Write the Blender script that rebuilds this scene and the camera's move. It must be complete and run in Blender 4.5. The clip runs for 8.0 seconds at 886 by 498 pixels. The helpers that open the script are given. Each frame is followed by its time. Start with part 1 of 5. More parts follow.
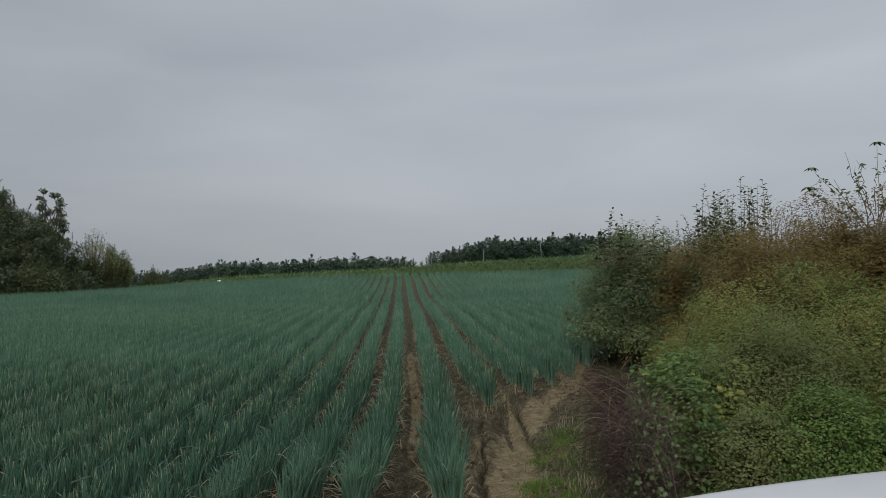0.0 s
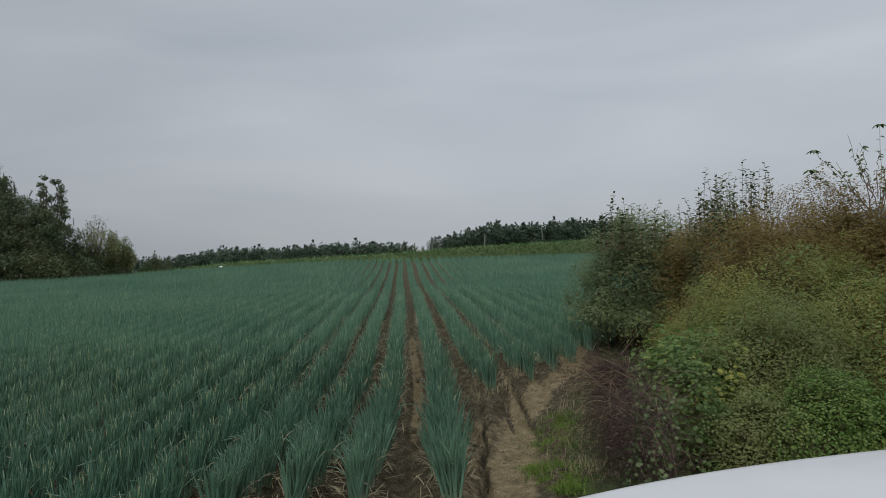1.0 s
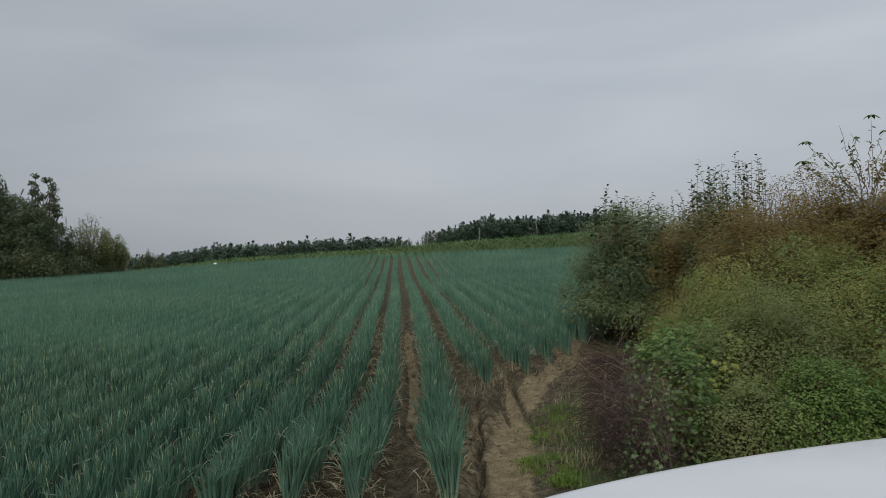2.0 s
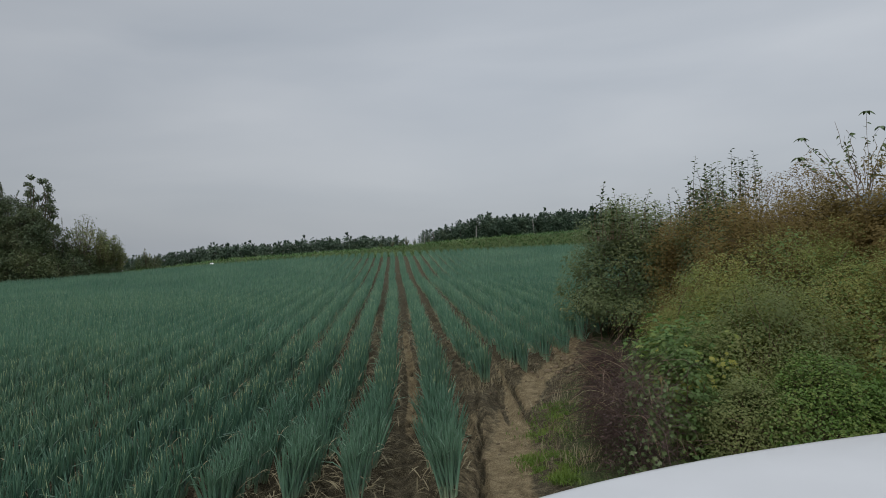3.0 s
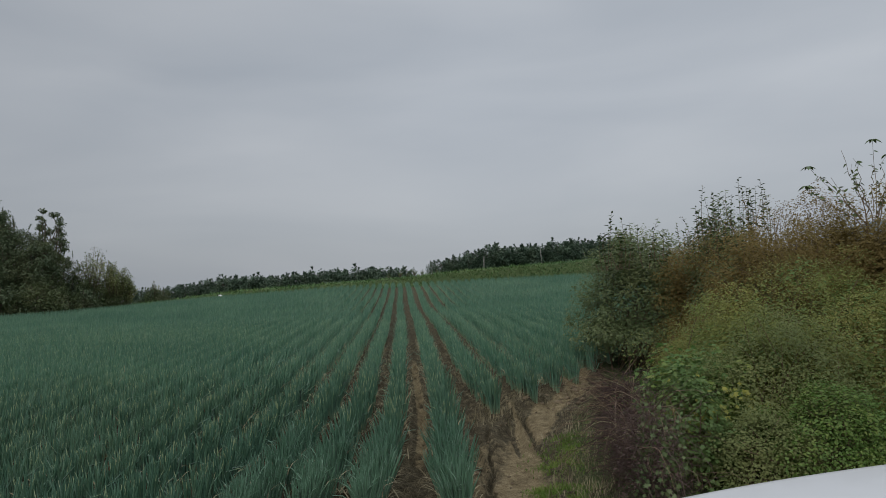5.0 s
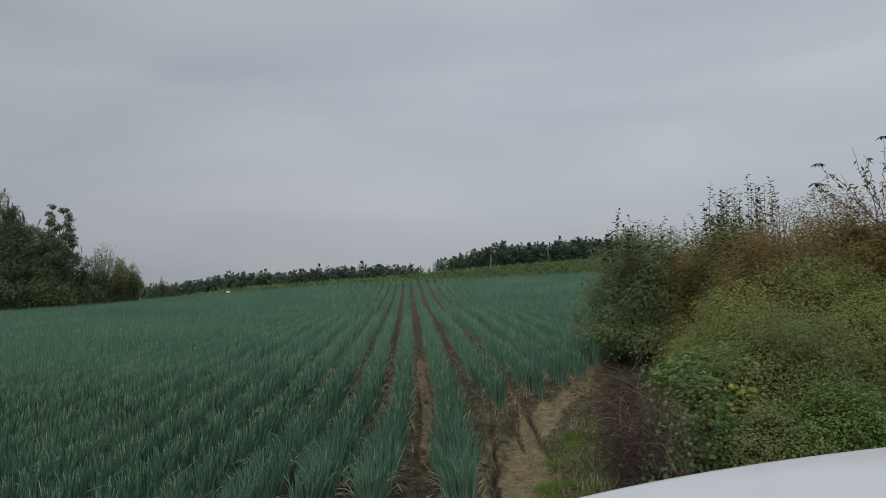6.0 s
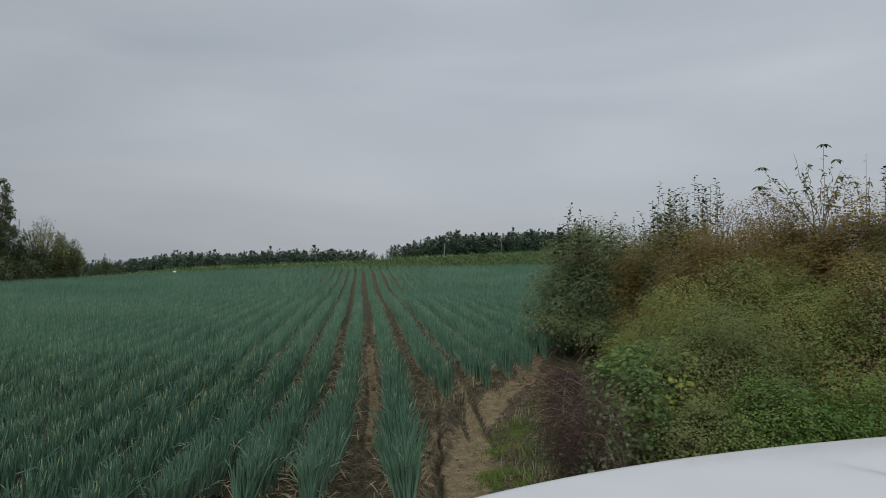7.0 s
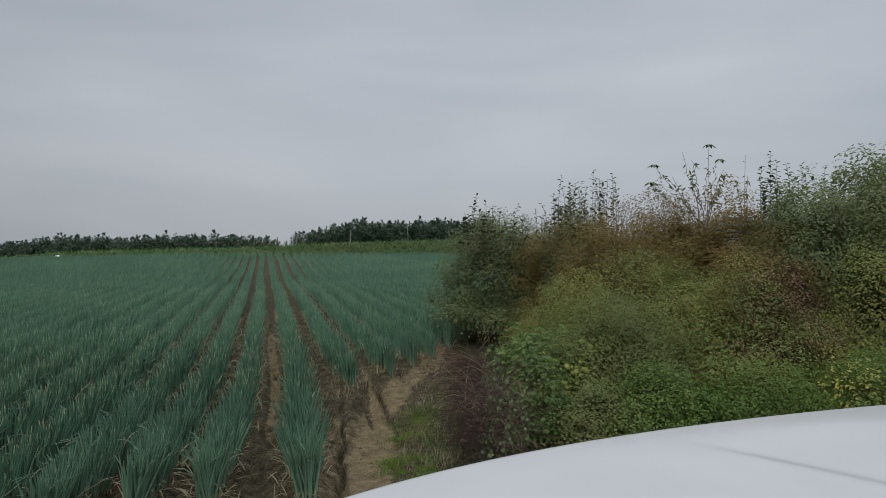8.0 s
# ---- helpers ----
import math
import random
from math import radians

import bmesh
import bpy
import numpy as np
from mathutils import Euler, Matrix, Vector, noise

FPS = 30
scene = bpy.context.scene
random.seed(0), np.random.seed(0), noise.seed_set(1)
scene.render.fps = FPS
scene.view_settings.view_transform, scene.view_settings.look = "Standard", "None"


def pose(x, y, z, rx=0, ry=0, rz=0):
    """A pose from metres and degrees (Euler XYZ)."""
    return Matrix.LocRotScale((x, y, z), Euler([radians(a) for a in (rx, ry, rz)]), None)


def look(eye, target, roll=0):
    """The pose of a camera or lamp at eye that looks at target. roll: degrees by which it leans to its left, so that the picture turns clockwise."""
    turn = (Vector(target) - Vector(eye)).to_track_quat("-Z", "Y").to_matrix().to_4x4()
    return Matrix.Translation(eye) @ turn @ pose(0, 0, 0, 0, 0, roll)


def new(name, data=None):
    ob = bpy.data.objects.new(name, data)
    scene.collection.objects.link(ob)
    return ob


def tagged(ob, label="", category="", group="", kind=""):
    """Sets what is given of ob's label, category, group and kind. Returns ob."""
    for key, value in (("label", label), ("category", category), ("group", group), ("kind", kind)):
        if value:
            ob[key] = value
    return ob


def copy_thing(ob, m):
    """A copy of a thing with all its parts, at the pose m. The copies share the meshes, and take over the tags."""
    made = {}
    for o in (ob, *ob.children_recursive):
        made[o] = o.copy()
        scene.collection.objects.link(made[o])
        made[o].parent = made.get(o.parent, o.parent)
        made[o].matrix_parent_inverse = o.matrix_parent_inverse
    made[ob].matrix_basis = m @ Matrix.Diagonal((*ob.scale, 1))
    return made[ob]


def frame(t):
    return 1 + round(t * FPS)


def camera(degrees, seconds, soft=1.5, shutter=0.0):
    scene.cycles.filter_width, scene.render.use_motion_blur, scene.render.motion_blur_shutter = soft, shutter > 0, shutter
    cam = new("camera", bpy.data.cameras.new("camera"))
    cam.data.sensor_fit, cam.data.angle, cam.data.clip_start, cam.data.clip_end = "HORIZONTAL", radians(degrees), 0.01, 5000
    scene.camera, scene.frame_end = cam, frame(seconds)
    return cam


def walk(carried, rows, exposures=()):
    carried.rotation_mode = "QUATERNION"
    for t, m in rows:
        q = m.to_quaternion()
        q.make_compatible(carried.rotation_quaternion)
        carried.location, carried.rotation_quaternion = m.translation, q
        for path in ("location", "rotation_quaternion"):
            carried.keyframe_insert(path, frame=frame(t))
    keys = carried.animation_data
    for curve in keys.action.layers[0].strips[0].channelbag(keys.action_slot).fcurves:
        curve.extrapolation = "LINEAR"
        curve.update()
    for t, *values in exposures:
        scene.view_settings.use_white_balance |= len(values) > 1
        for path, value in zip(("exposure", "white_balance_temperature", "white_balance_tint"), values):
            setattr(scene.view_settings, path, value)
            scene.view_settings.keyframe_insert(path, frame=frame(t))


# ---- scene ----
EYE = 1.9
cam = camera(68.0, 8.0, 0.68)
ROWS = [  # seconds, place from the first eye, turn
    (0.0, 0.000, 0.000, 0.000, 90.923, 0.701, -3.764),
    (0.2, 0.000, -0.003, -0.002, 90.600, 0.950, -3.390),
    (0.5, -0.002, -0.005, -0.004, 89.969, 1.049, -2.947),
    (1.0, -0.000, -0.003, -0.003, 89.606, 0.946, -3.653),
    (1.5, -0.002, -0.006, -0.004, 89.390, 1.000, -3.889),
    (1.7, 0.003, -0.004, -0.003, 89.242, 1.220, -3.997),
    (2.8, -0.000, -0.010, 0.002, 89.011, 1.898, -4.364),
    (3.0, -0.004, -0.009, 0.001, 88.979, 1.938, -4.401),
    (3.3, 0.001, 0.008, -0.008, 89.000, 2.240, -4.310),
    (3.5, 0.012, 0.046, -0.014, 88.238, 1.480, -4.006),
    (3.6, 0.011, 0.044, -0.004, 89.670, 0.590, -4.000),
    (3.7, 0.008, 0.050, -0.001, 90.940, -0.200, -3.900),
    (3.8, 0.008, 0.034, 0.006, 92.165, -0.240, -3.650),
    (3.9, 0.008, 0.034, 0.005, 92.960, -0.290, -3.560),
    (4.0, 0.008, 0.026, 0.003, 93.018, -0.285, -3.234),
    (4.5, -0.001, -0.005, 0.004, 92.940, 0.085, -2.812),
    (4.7, -0.006, -0.018, 0.004, 92.870, 0.870, -2.660),
    (5.0, -0.020, -0.031, 0.005, 91.654, 2.322, -3.741),
    (5.2, -0.010, -0.014, -0.019, 91.733, 2.650, -3.552),
    (6.3, -0.002, -0.005, -0.032, 91.177, 1.563, -2.810),
    (6.5, 0.001, -0.002, -0.030, 90.688, 1.379, -2.679),
    (7.0, 0.010, -0.014, -0.025, 90.398, -0.104, -7.173),
    (7.5, 0.009, -0.032, -0.017, 89.761, -1.002, -11.941),
    (8.0, 0.011, -0.035, -0.012, 89.402, -0.943, -15.321),
]
EXPOSURES = [(0.0, -0.06), (0.5, 0.04), (1.5, 0.05), (3.0, 0.05), (3.5, 0.12), (3.7, 0.12), (4.0, -0.11), (4.5, -0.11), (5.0, -0.05), (6.5, -0.02), (7.0, 0.0), (8.0, 0.03)]
walk(cam, [(t, pose(x, y, EYE + z, rx, ry, rz)) for t, x, y, z, rx, ry, rz in ROWS], EXPOSURES)

# ---------------------------------------------------------------- sky and sun
world = bpy.data.worlds.new("overcast_sky")
scene.world = world
world.use_nodes = True
wn, wl = world.node_tree.nodes, world.node_tree.links
wn.clear()
w_out = wn.new("ShaderNodeOutputWorld")
w_bg = wn.new("ShaderNodeBackground")
w_sky = wn.new("ShaderNodeTexSky")
w_sky.sky_type, w_sky.sun_disc = "NISHITA", False
w_sky.sun_elevation, w_sky.sun_rotation = radians(57.8), radians(212)
w_dim = wn.new("ShaderNodeMix")
w_dim.data_type, w_dim.blend_type = "RGBA", "MULTIPLY"
w_dim.inputs[0].default_value = 1.0
w_dim.inputs[7].default_value = (0.09, 0.09, 0.09, 1)
w_tc = wn.new("ShaderNodeTexCoord")
w_map = wn.new("ShaderNodeMapping")
w_map.inputs["Scale"].default_value = (1.0, 1.0, 4.2)
w_noise = wn.new("ShaderNodeTexNoise")
w_noise.inputs["Scale"].default_value = 1.7
w_noise.inputs["Detail"].default_value = 4.0
w_noise.inputs["Roughness"].default_value = 0.45
w_noise.inputs["Distortion"].default_value = 0.35
w_ramp = wn.new("ShaderNodeValToRGB")
w_ramp.color_ramp.elements[0].position, w_ramp.color_ramp.elements[1].position = 0.32, 0.72
w_ramp.color_ramp.elements[0].color = (0.408, 0.446, 0.497, 1)
w_ramp.color_ramp.elements[1].color = (0.526, 0.556, 0.597, 1)
w_mix = wn.new("ShaderNodeMix")
w_mix.data_type = "RGBA"
w_mix.inputs[0].default_value = 0.93
wl.new(w_tc.outputs["Generated"], w_map.inputs["Vector"])
wl.new(w_map.outputs["Vector"], w_noise.inputs["Vector"])
wl.new(w_noise.outputs["Fac"], w_ramp.inputs["Fac"])
wl.new(w_sky.outputs["Color"], w_dim.inputs[6])
wl.new(w_dim.outputs[2], w_mix.inputs[6])
wl.new(w_ramp.outputs["Color"], w_mix.inputs[7])
w_sep = wn.new("ShaderNodeSeparateXYZ")
w_up = wn.new("ShaderNodeMapRange")
w_up.inputs[1].default_value, w_up.inputs[2].default_value, w_up.inputs[3].default_value, w_up.inputs[4].default_value = 0.38, 1.0, 1.0, 2.3
# the cloud is a little thicker over the trees
w_mul = wn.new("ShaderNodeVectorMath")
w_mul.operation = "SCALE"
wl.new(w_tc.outputs["Generated"], w_sep.inputs[0])
wl.new(w_sep.outputs["Z"], w_up.inputs[0])
w_side = wn.new("ShaderNodeMapRange")
w_side.inputs[1].default_value, w_side.inputs[2].default_value, w_side.inputs[3].default_value, w_side.inputs[4].default_value = -0.65, 0.10, 0.80, 1.0
wl.new(w_sep.outputs["X"], w_side.inputs[0])
w_both = wn.new("ShaderNodeMath")
w_both.operation = "MULTIPLY"
w_haze = wn.new("ShaderNodeMapRange")
w_haze.inputs[1].default_value, w_haze.inputs[2].default_value, w_haze.inputs[3].default_value, w_haze.inputs[4].default_value = 0.0, 0.24, 0.86, 1.0
wl.new(w_sep.outputs["Z"], w_haze.inputs[0])
w_tall = wn.new("ShaderNodeMath")
w_tall.operation = "MULTIPLY"
wl.new(w_up.outputs[0], w_tall.inputs[0])
wl.new(w_haze.outputs[0], w_tall.inputs[1])
wl.new(w_tall.outputs[0], w_both.inputs[0])
wl.new(w_side.outputs[0], w_both.inputs[1])
wl.new(w_mix.outputs[2], w_mul.inputs[0])
wl.new(w_both.outputs[0], w_mul.inputs["Scale"])
wl.new(w_mul.outputs[0], w_bg.inputs["Color"])
wl.new(w_bg.outputs["Background"], w_out.inputs["Surface"])
w_bg.inputs["Strength"].default_value = 1.0

sun_data = bpy.data.lights.new("sun", "SUN")
sun_data.energy, sun_data.angle, sun_data.color = 1.4, radians(70), (1.0, 0.98, 0.94)
sun = new("sun", sun_data)
sun.matrix_world = look((-10, -16, 30), (0, 0, 0))

# ---------------------------------------------------------------- materials


def material(name):
    m = bpy.data.materials.new(name)
    m.use_nodes = True
    nt = m.node_tree
    return m, nt.nodes, nt.links, nt.nodes["Principled BSDF"]


def ramp_node(nodes, stops):
    r = nodes.new("ShaderNodeValToRGB")
    e = r.color_ramp.elements
    while len(e) < len(stops):
        e.new(0.5)
    for el, (p, c) in zip(e, stops):
        el.position, el.color = p, (*c, 1)
    return r


def leaf_material(name, stops, rough=0.5, translucent=0.4, patch=1.2, spec=0.25):
    """Leaf colour that changes from leaf to leaf and in larger patches, with some light passing through."""
    m, n, l, b = material(name)
    geo = n.new("ShaderNodeNewGeometry")
    no = n.new("ShaderNodeTexNoise")
    no.inputs["Scale"].default_value = patch
    no.inputs["Detail"].default_value = 3.0
    l.new(geo.outputs["Position"], no.inputs["Vector"])
    add = n.new("ShaderNodeMath")
    add.operation = "MULTIPLY_ADD"
    l.new(geo.outputs["Random Per Island"], add.inputs[0])
    add.inputs[1].default_value = 0.30
    sub = n.new("ShaderNodeMath")
    sub.operation = "MULTIPLY_ADD"
    l.new(no.outputs["Fac"], sub.inputs[0])
    sub.inputs[1].default_value = 1.35
    sub.inputs[2].default_value = -0.325
    l.new(sub.outputs[0], add.inputs[2])
    r = ramp_node(n, stops)
    l.new(add.outputs[0], r.inputs["Fac"])
    l.new(r.outputs["Color"], b.inputs["Base Color"])
    b.inputs["Roughness"].default_value = rough
    b.inputs["Specular IOR Level"].default_value = spec
    if translucent:
        tr = n.new("ShaderNodeBsdfTranslucent")
        l.new(r.outputs["Color"], tr.inputs["Color"])
        mx = n.new("ShaderNodeMixShader")
        mx.inputs[0].default_value = translucent
        l.new(b.outputs["BSDF"], mx.inputs[1])
        l.new(tr.outputs["BSDF"], mx.inputs[2])
        l.new(mx.outputs[0], n["Material Output"].inputs["Surface"])
    return m


def grain_material(name, stops, scale=8.0, fine=60.0, rough=0.9, bump=0.3, spec=0.2):
    """Colour in broad patches with fine grain over it, and relief."""
    m, n, l, b = material(name)
    geo = n.new("ShaderNodeNewGeometry")
    a = n.new("ShaderNodeTexNoise")
    a.inputs["Scale"].default_value, a.inputs["Detail"].default_value = scale, 5.0
    f = n.new("ShaderNodeTexNoise")
    f.inputs["Scale"].default_value, f.inputs["Detail"].default_value = fine, 3.0
    for x in (a, f):
        l.new(geo.outputs["Position"], x.inputs["Vector"])
    mx = n.new("ShaderNodeMath")
    mx.operation = "MULTIPLY_ADD"
    l.new(f.outputs["Fac"], mx.inputs[0])
    mx.inputs[1].default_value = 0.45
    sb = n.new("ShaderNodeMath")
    sb.operation = "MULTIPLY_ADD"
    l.new(a.outputs["Fac"], sb.inputs[0])
    sb.inputs[1].default_value, sb.inputs[2].default_value = 1.0, -0.22
    l.new(sb.outputs[0], mx.inputs[2])
    r = ramp_node(n, stops)
    l.new(mx.outputs[0], r.inputs["Fac"])
    l.new(r.outputs["Color"], b.inputs["Base Color"])
    b.inputs["Roughness"].default_value = rough
    b.inputs["Specular IOR Level"].default_value = spec
    bp = n.new("ShaderNodeBump")
    bp.inputs["Strength"].default_value, bp.inputs["Distance"].default_value = bump, 0.02
    l.new(mx.outputs[0], bp.inputs["Height"])
    l.new(bp.outputs["Normal"], b.inputs["Normal"])
    return m


def onion_material(name):
    """Waxy blue-green tube leaf: pale near the foot; some tips are pale, as dry ends and painted glints."""
    m, n, l, b = material(name)
    geo = n.new("ShaderNodeNewGeometry")
    at = n.new("ShaderNodeAttribute")
    at.attribute_name = "along"
    no = n.new("ShaderNodeTexNoise")
    no.inputs["Scale"].default_value, no.inputs["Detail"].default_value = 0.35, 4.0
    l.new(geo.outputs["Position"], no.inputs["Vector"])
    ad = n.new("ShaderNodeMath")
    ad.operation = "MULTIPLY_ADD"
    l.new(geo.outputs["Random Per Island"], ad.inputs[0])
    ad.inputs[1].default_value = 0.5
    sb = n.new("ShaderNodeMath")
    sb.operation = "MULTIPLY_ADD"
    l.new(no.outputs["Fac"], sb.inputs[0])
    sb.inputs[1].default_value, sb.inputs[2].default_value = 0.9, -0.25
    l.new(sb.outputs[0], ad.inputs[2])
    r = ramp_node(n, [(0.0, (0.080, 0.190, 0.140)), (0.4, (0.140, 0.282, 0.200)), (0.75, (0.222, 0.370, 0.252)), (1.0, (0.38, 0.47, 0.30))])
    l.new(ad.outputs[0], r.inputs["Fac"])
    foot = ramp_node(n, [(0.0, (0.46, 0.50, 0.33)), (0.12, (0.32, 0.42, 0.27)), (0.55, (0.22, 0.37, 0.25))])
    l.new(at.outputs["Fac"], foot.inputs["Fac"])
    fm = ramp_node(n, [(0.0, (0.9, 0.9, 0.9)), (0.12, (0.7, 0.7, 0.7)), (0.42, (0, 0, 0))])
    l.new(at.outputs["Fac"], fm.inputs["Fac"])
    mix = n.new("ShaderNodeMix")
    mix.data_type = "RGBA"
    l.new(fm.outputs["Color"], mix.inputs[0])
    l.new(r.outputs["Color"], mix.inputs[6])
    l.new(foot.outputs["Color"], mix.inputs[7])
    # pale tip colour also stands in for bent leaves that catch the sky
    tip = n.new("ShaderNodeMath")
    tip.operation = "GREATER_THAN"
    l.new(at.outputs["Fac"], tip.inputs[0])
    tip.inputs[1].default_value = 0.88
    few = n.new("ShaderNodeMath")
    few.operation = "GREATER_THAN"
    l.new(geo.outputs["Random Per Island"], few.inputs[0])
    few.inputs[1].default_value = 0.79
    both = n.new("ShaderNodeMath")
    both.operation = "MULTIPLY"
    l.new(tip.outputs[0], both.inputs[0])
    l.new(few.outputs[0], both.inputs[1])
    mix2 = n.new("ShaderNodeMix")
    mix2.data_type = "RGBA"
    l.new(both.outputs[0], mix2.inputs[0])
    l.new(mix.outputs[2], mix2.inputs[6])
    mix2.inputs[7].default_value = (0.46, 0.54, 0.34, 1)
    # light balance painted along the leaf: brighter low down, dimmed at three quarters
    leaf_shade = ramp_node(n, [(0.30, (1.0, 1.0, 0.98)), (0.56, (0.92, 0.94, 0.88)), (0.76, (0.70, 0.73, 0.625)), (0.90, (0.88, 0.905, 0.82)), (1.0, (1.0, 1.0, 0.93))])
    l.new(at.outputs["Fac"], leaf_shade.inputs["Fac"])
    tinted = n.new("ShaderNodeMix")
    tinted.data_type, tinted.blend_type = "RGBA", "MULTIPLY"
    tinted.inputs[0].default_value = 1.0
    l.new(mix2.outputs[2], tinted.inputs[6])
    l.new(leaf_shade.outputs["Color"], tinted.inputs[7])
    mix2 = tinted
    l.new(mix2.outputs[2], b.inputs["Base Color"])
    b.inputs["Roughness"].default_value = 0.36
    b.inputs["Specular IOR Level"].default_value = 0.6
    b.inputs["Coat Weight"].default_value = 0.45
    b.inputs["Coat Roughness"].default_value = 0.32
    b.inputs["Sheen Weight"].default_value = 0.18
    b.inputs["Sheen Roughness"].default_value = 0.4
    tr = n.new("ShaderNodeBsdfTranslucent")
    l.new(mix2.outputs[2], tr.inputs["Color"])
    mx = n.new("ShaderNodeMixShader")
    mx.inputs[0].default_value = 0.42
    l.new(b.outputs["BSDF"], mx.inputs[1])
    l.new(tr.outputs["BSDF"], mx.inputs[2])
    l.new(mx.outputs[0], n["Material Output"].inputs["Surface"])
    return m


def ground_material():
    """Brown field soil, with trodden tan earth on the path and a green-brown sward off the field."""
    m, n, l, b = material("field_soil")
    geo = n.new("ShaderNodeNewGeometry")

    def noise_of(scale, detail):
        x = n.new("ShaderNodeTexNoise")
        x.inputs["Scale"].default_value, x.inputs["Detail"].default_value = scale, detail
        l.new(geo.outputs["Position"], x.inputs["Vector"])
        return x

    big, mid, fine = noise_of(1.3, 4), noise_of(13, 6), noise_of(80, 5)
    s = n.new("ShaderNodeMath")
    s.operation = "MULTIPLY_ADD"
    l.new(mid.outputs["Fac"], s.inputs[0])
    s.inputs[1].default_value = 0.9
    s2 = n.new("ShaderNodeMath")
    s2.operation = "MULTIPLY_ADD"
    l.new(fine.outputs["Fac"], s2.inputs[0])
    s2.inputs[1].default_value, s2.inputs[2].default_value = 1.1, -0.5
    l.new(s2.outputs[0], s.inputs[2])
    soil = ramp_node(n, [(0.15, (0.026, 0.021, 0.013)), (0.5, (0.096, 0.080, 0.049)), (0.85, (0.25, 0.208, 0.128))])
    tan = ramp_node(n, [(0.15, (0.105, 0.078, 0.042)), (0.5, (0.262, 0.204, 0.116)), (0.85, (0.43, 0.35, 0.21))])
    sward = ramp_node(n, [(0.15, (0.040, 0.055, 0.018)), (0.5, (0.068, 0.104, 0.036)), (0.85, (0.15, 0.15, 0.06))])
    for r in (soil, tan, sward):
        l.new(s.outputs[0], r.inputs["Fac"])

    def mask(attr, soft):
        a = n.new("ShaderNodeAttribute")
        a.attribute_name = attr
        k = n.new("ShaderNodeMath")
        k.operation = "MULTIPLY_ADD"
        l.new(mid.outputs["Fac"], k.inputs[0])
        k.inputs[1].default_value = soft
        l.new(a.outputs["Fac"], k.inputs[2])
        mr = n.new("ShaderNodeMapRange")
        mr.inputs[1].default_value, mr.inputs[2].default_value = 0.5 + soft * 0.5 - 0.18, 0.5 + soft * 0.5 + 0.18
        l.new(k.outputs[0], mr.inputs[0])
        return mr

    m1 = n.new("ShaderNodeMix")
    m1.data_type = "RGBA"
    l.new(mask("path", 0.7).outputs[0], m1.inputs[0])
    l.new(soil.outputs["Color"], m1.inputs[6])
    l.new(tan.outputs["Color"], m1.inputs[7])
    m2 = n.new("ShaderNodeMix")
    m2.data_type = "RGBA"
    l.new(mask("sward", 0.6).outputs[0], m2.inputs[0])
    l.new(m1.outputs[2], m2.inputs[6])
    l.new(sward.outputs["Color"], m2.inputs[7])
    l.new(m2.outputs[2], b.inputs["Base Color"])
    b.inputs["Roughness"].default_value = 0.95
    b.inputs["Specular IOR Level"].default_value = 0.15
    bp = n.new("ShaderNodeBump")
    bp.inputs["Strength"].default_value, bp.inputs["Distance"].default_value = 1.0, 0.06
    l.new(s.outputs[0], bp.inputs["Height"])
    l.new(bp.outputs["Normal"], b.inputs["Normal"])
    return m


def plain(name, color, rough=0.5, metal=0.0, coat=0.0, spec=0.5):
    m, n, l, b = material(name)
    geo = n.new("ShaderNodeNewGeometry")
    no = n.new("ShaderNodeTexNoise")
    no.inputs["Scale"].default_value, no.inputs["Detail"].default_value = 6.0, 5.0
    l.new(geo.outputs["Position"], no.inputs["Vector"])
    r = ramp_node(n, [(0.3, tuple(c * 0.93 for c in color)), (0.7, color)])
    l.new(no.outputs["Fac"], r.inputs["Fac"])
    l.new(r.outputs["Color"], b.inputs["Base Color"])
    b.inputs["Roughness"].default_value = rough
    b.inputs["Metallic"].default_value = metal
    b.inputs["Coat Weight"].default_value = coat
    b.inputs["Coat Roughness"].default_value = 0.06
    b.inputs["Specular IOR Level"].default_value = spec
    return m


M_GROUND = ground_material()
M_ONION = onion_material("onion_leaf")
M_STRAW = leaf_material("dry_straw", [(0.0, (0.140, 0.108, 0.062)), (0.5, (0.262, 0.222, 0.132)), (1.0, (0.430, 0.385, 0.255))], 0.8, 0.2)
M_GRASS = leaf_material("fresh_grass", [(0.0, (0.062, 0.104, 0.016)), (0.5, (0.122, 0.195, 0.032)), (1.0, (0.220, 0.250, 0.062))], 0.5, 0.38, 2.0)
M_BANKGRASS = leaf_material("bank_grass", [(0.0, (0.036, 0.084, 0.030)), (0.5, (0.086, 0.165, 0.052)), (0.8, (0.165, 0.215, 0.072)), (1.0, (0.245, 0.205, 0.100))], 0.6, 0.3, 0.22)
M_SHRUB = leaf_material("dark_shrub_leaf", [(0, (0.102, 0.140, 0.060)), (0.5, (0.160, 0.204, 0.087)), (1, (0.281, 0.292, 0.132))], 0.36, 0.46)
M_SHOOT = leaf_material("dark_shoot_leaf", [(0.0, (0.045, 0.078, 0.032)), (0.5, (0.085, 0.125, 0.048)), (1.0, (0.150, 0.175, 0.075))], 0.45, 0.12)
M_VINE = leaf_material("vine_leaf", [(0, (0.163, 0.197, 0.061)), (0.4, (0.232, 0.270, 0.081)), (0.68, (0.326, 0.335, 0.102)), (0.85, (0.357, 0.303, 0.112)), (1, (0.400, 0.272, 0.112))], 0.5, 0.52)
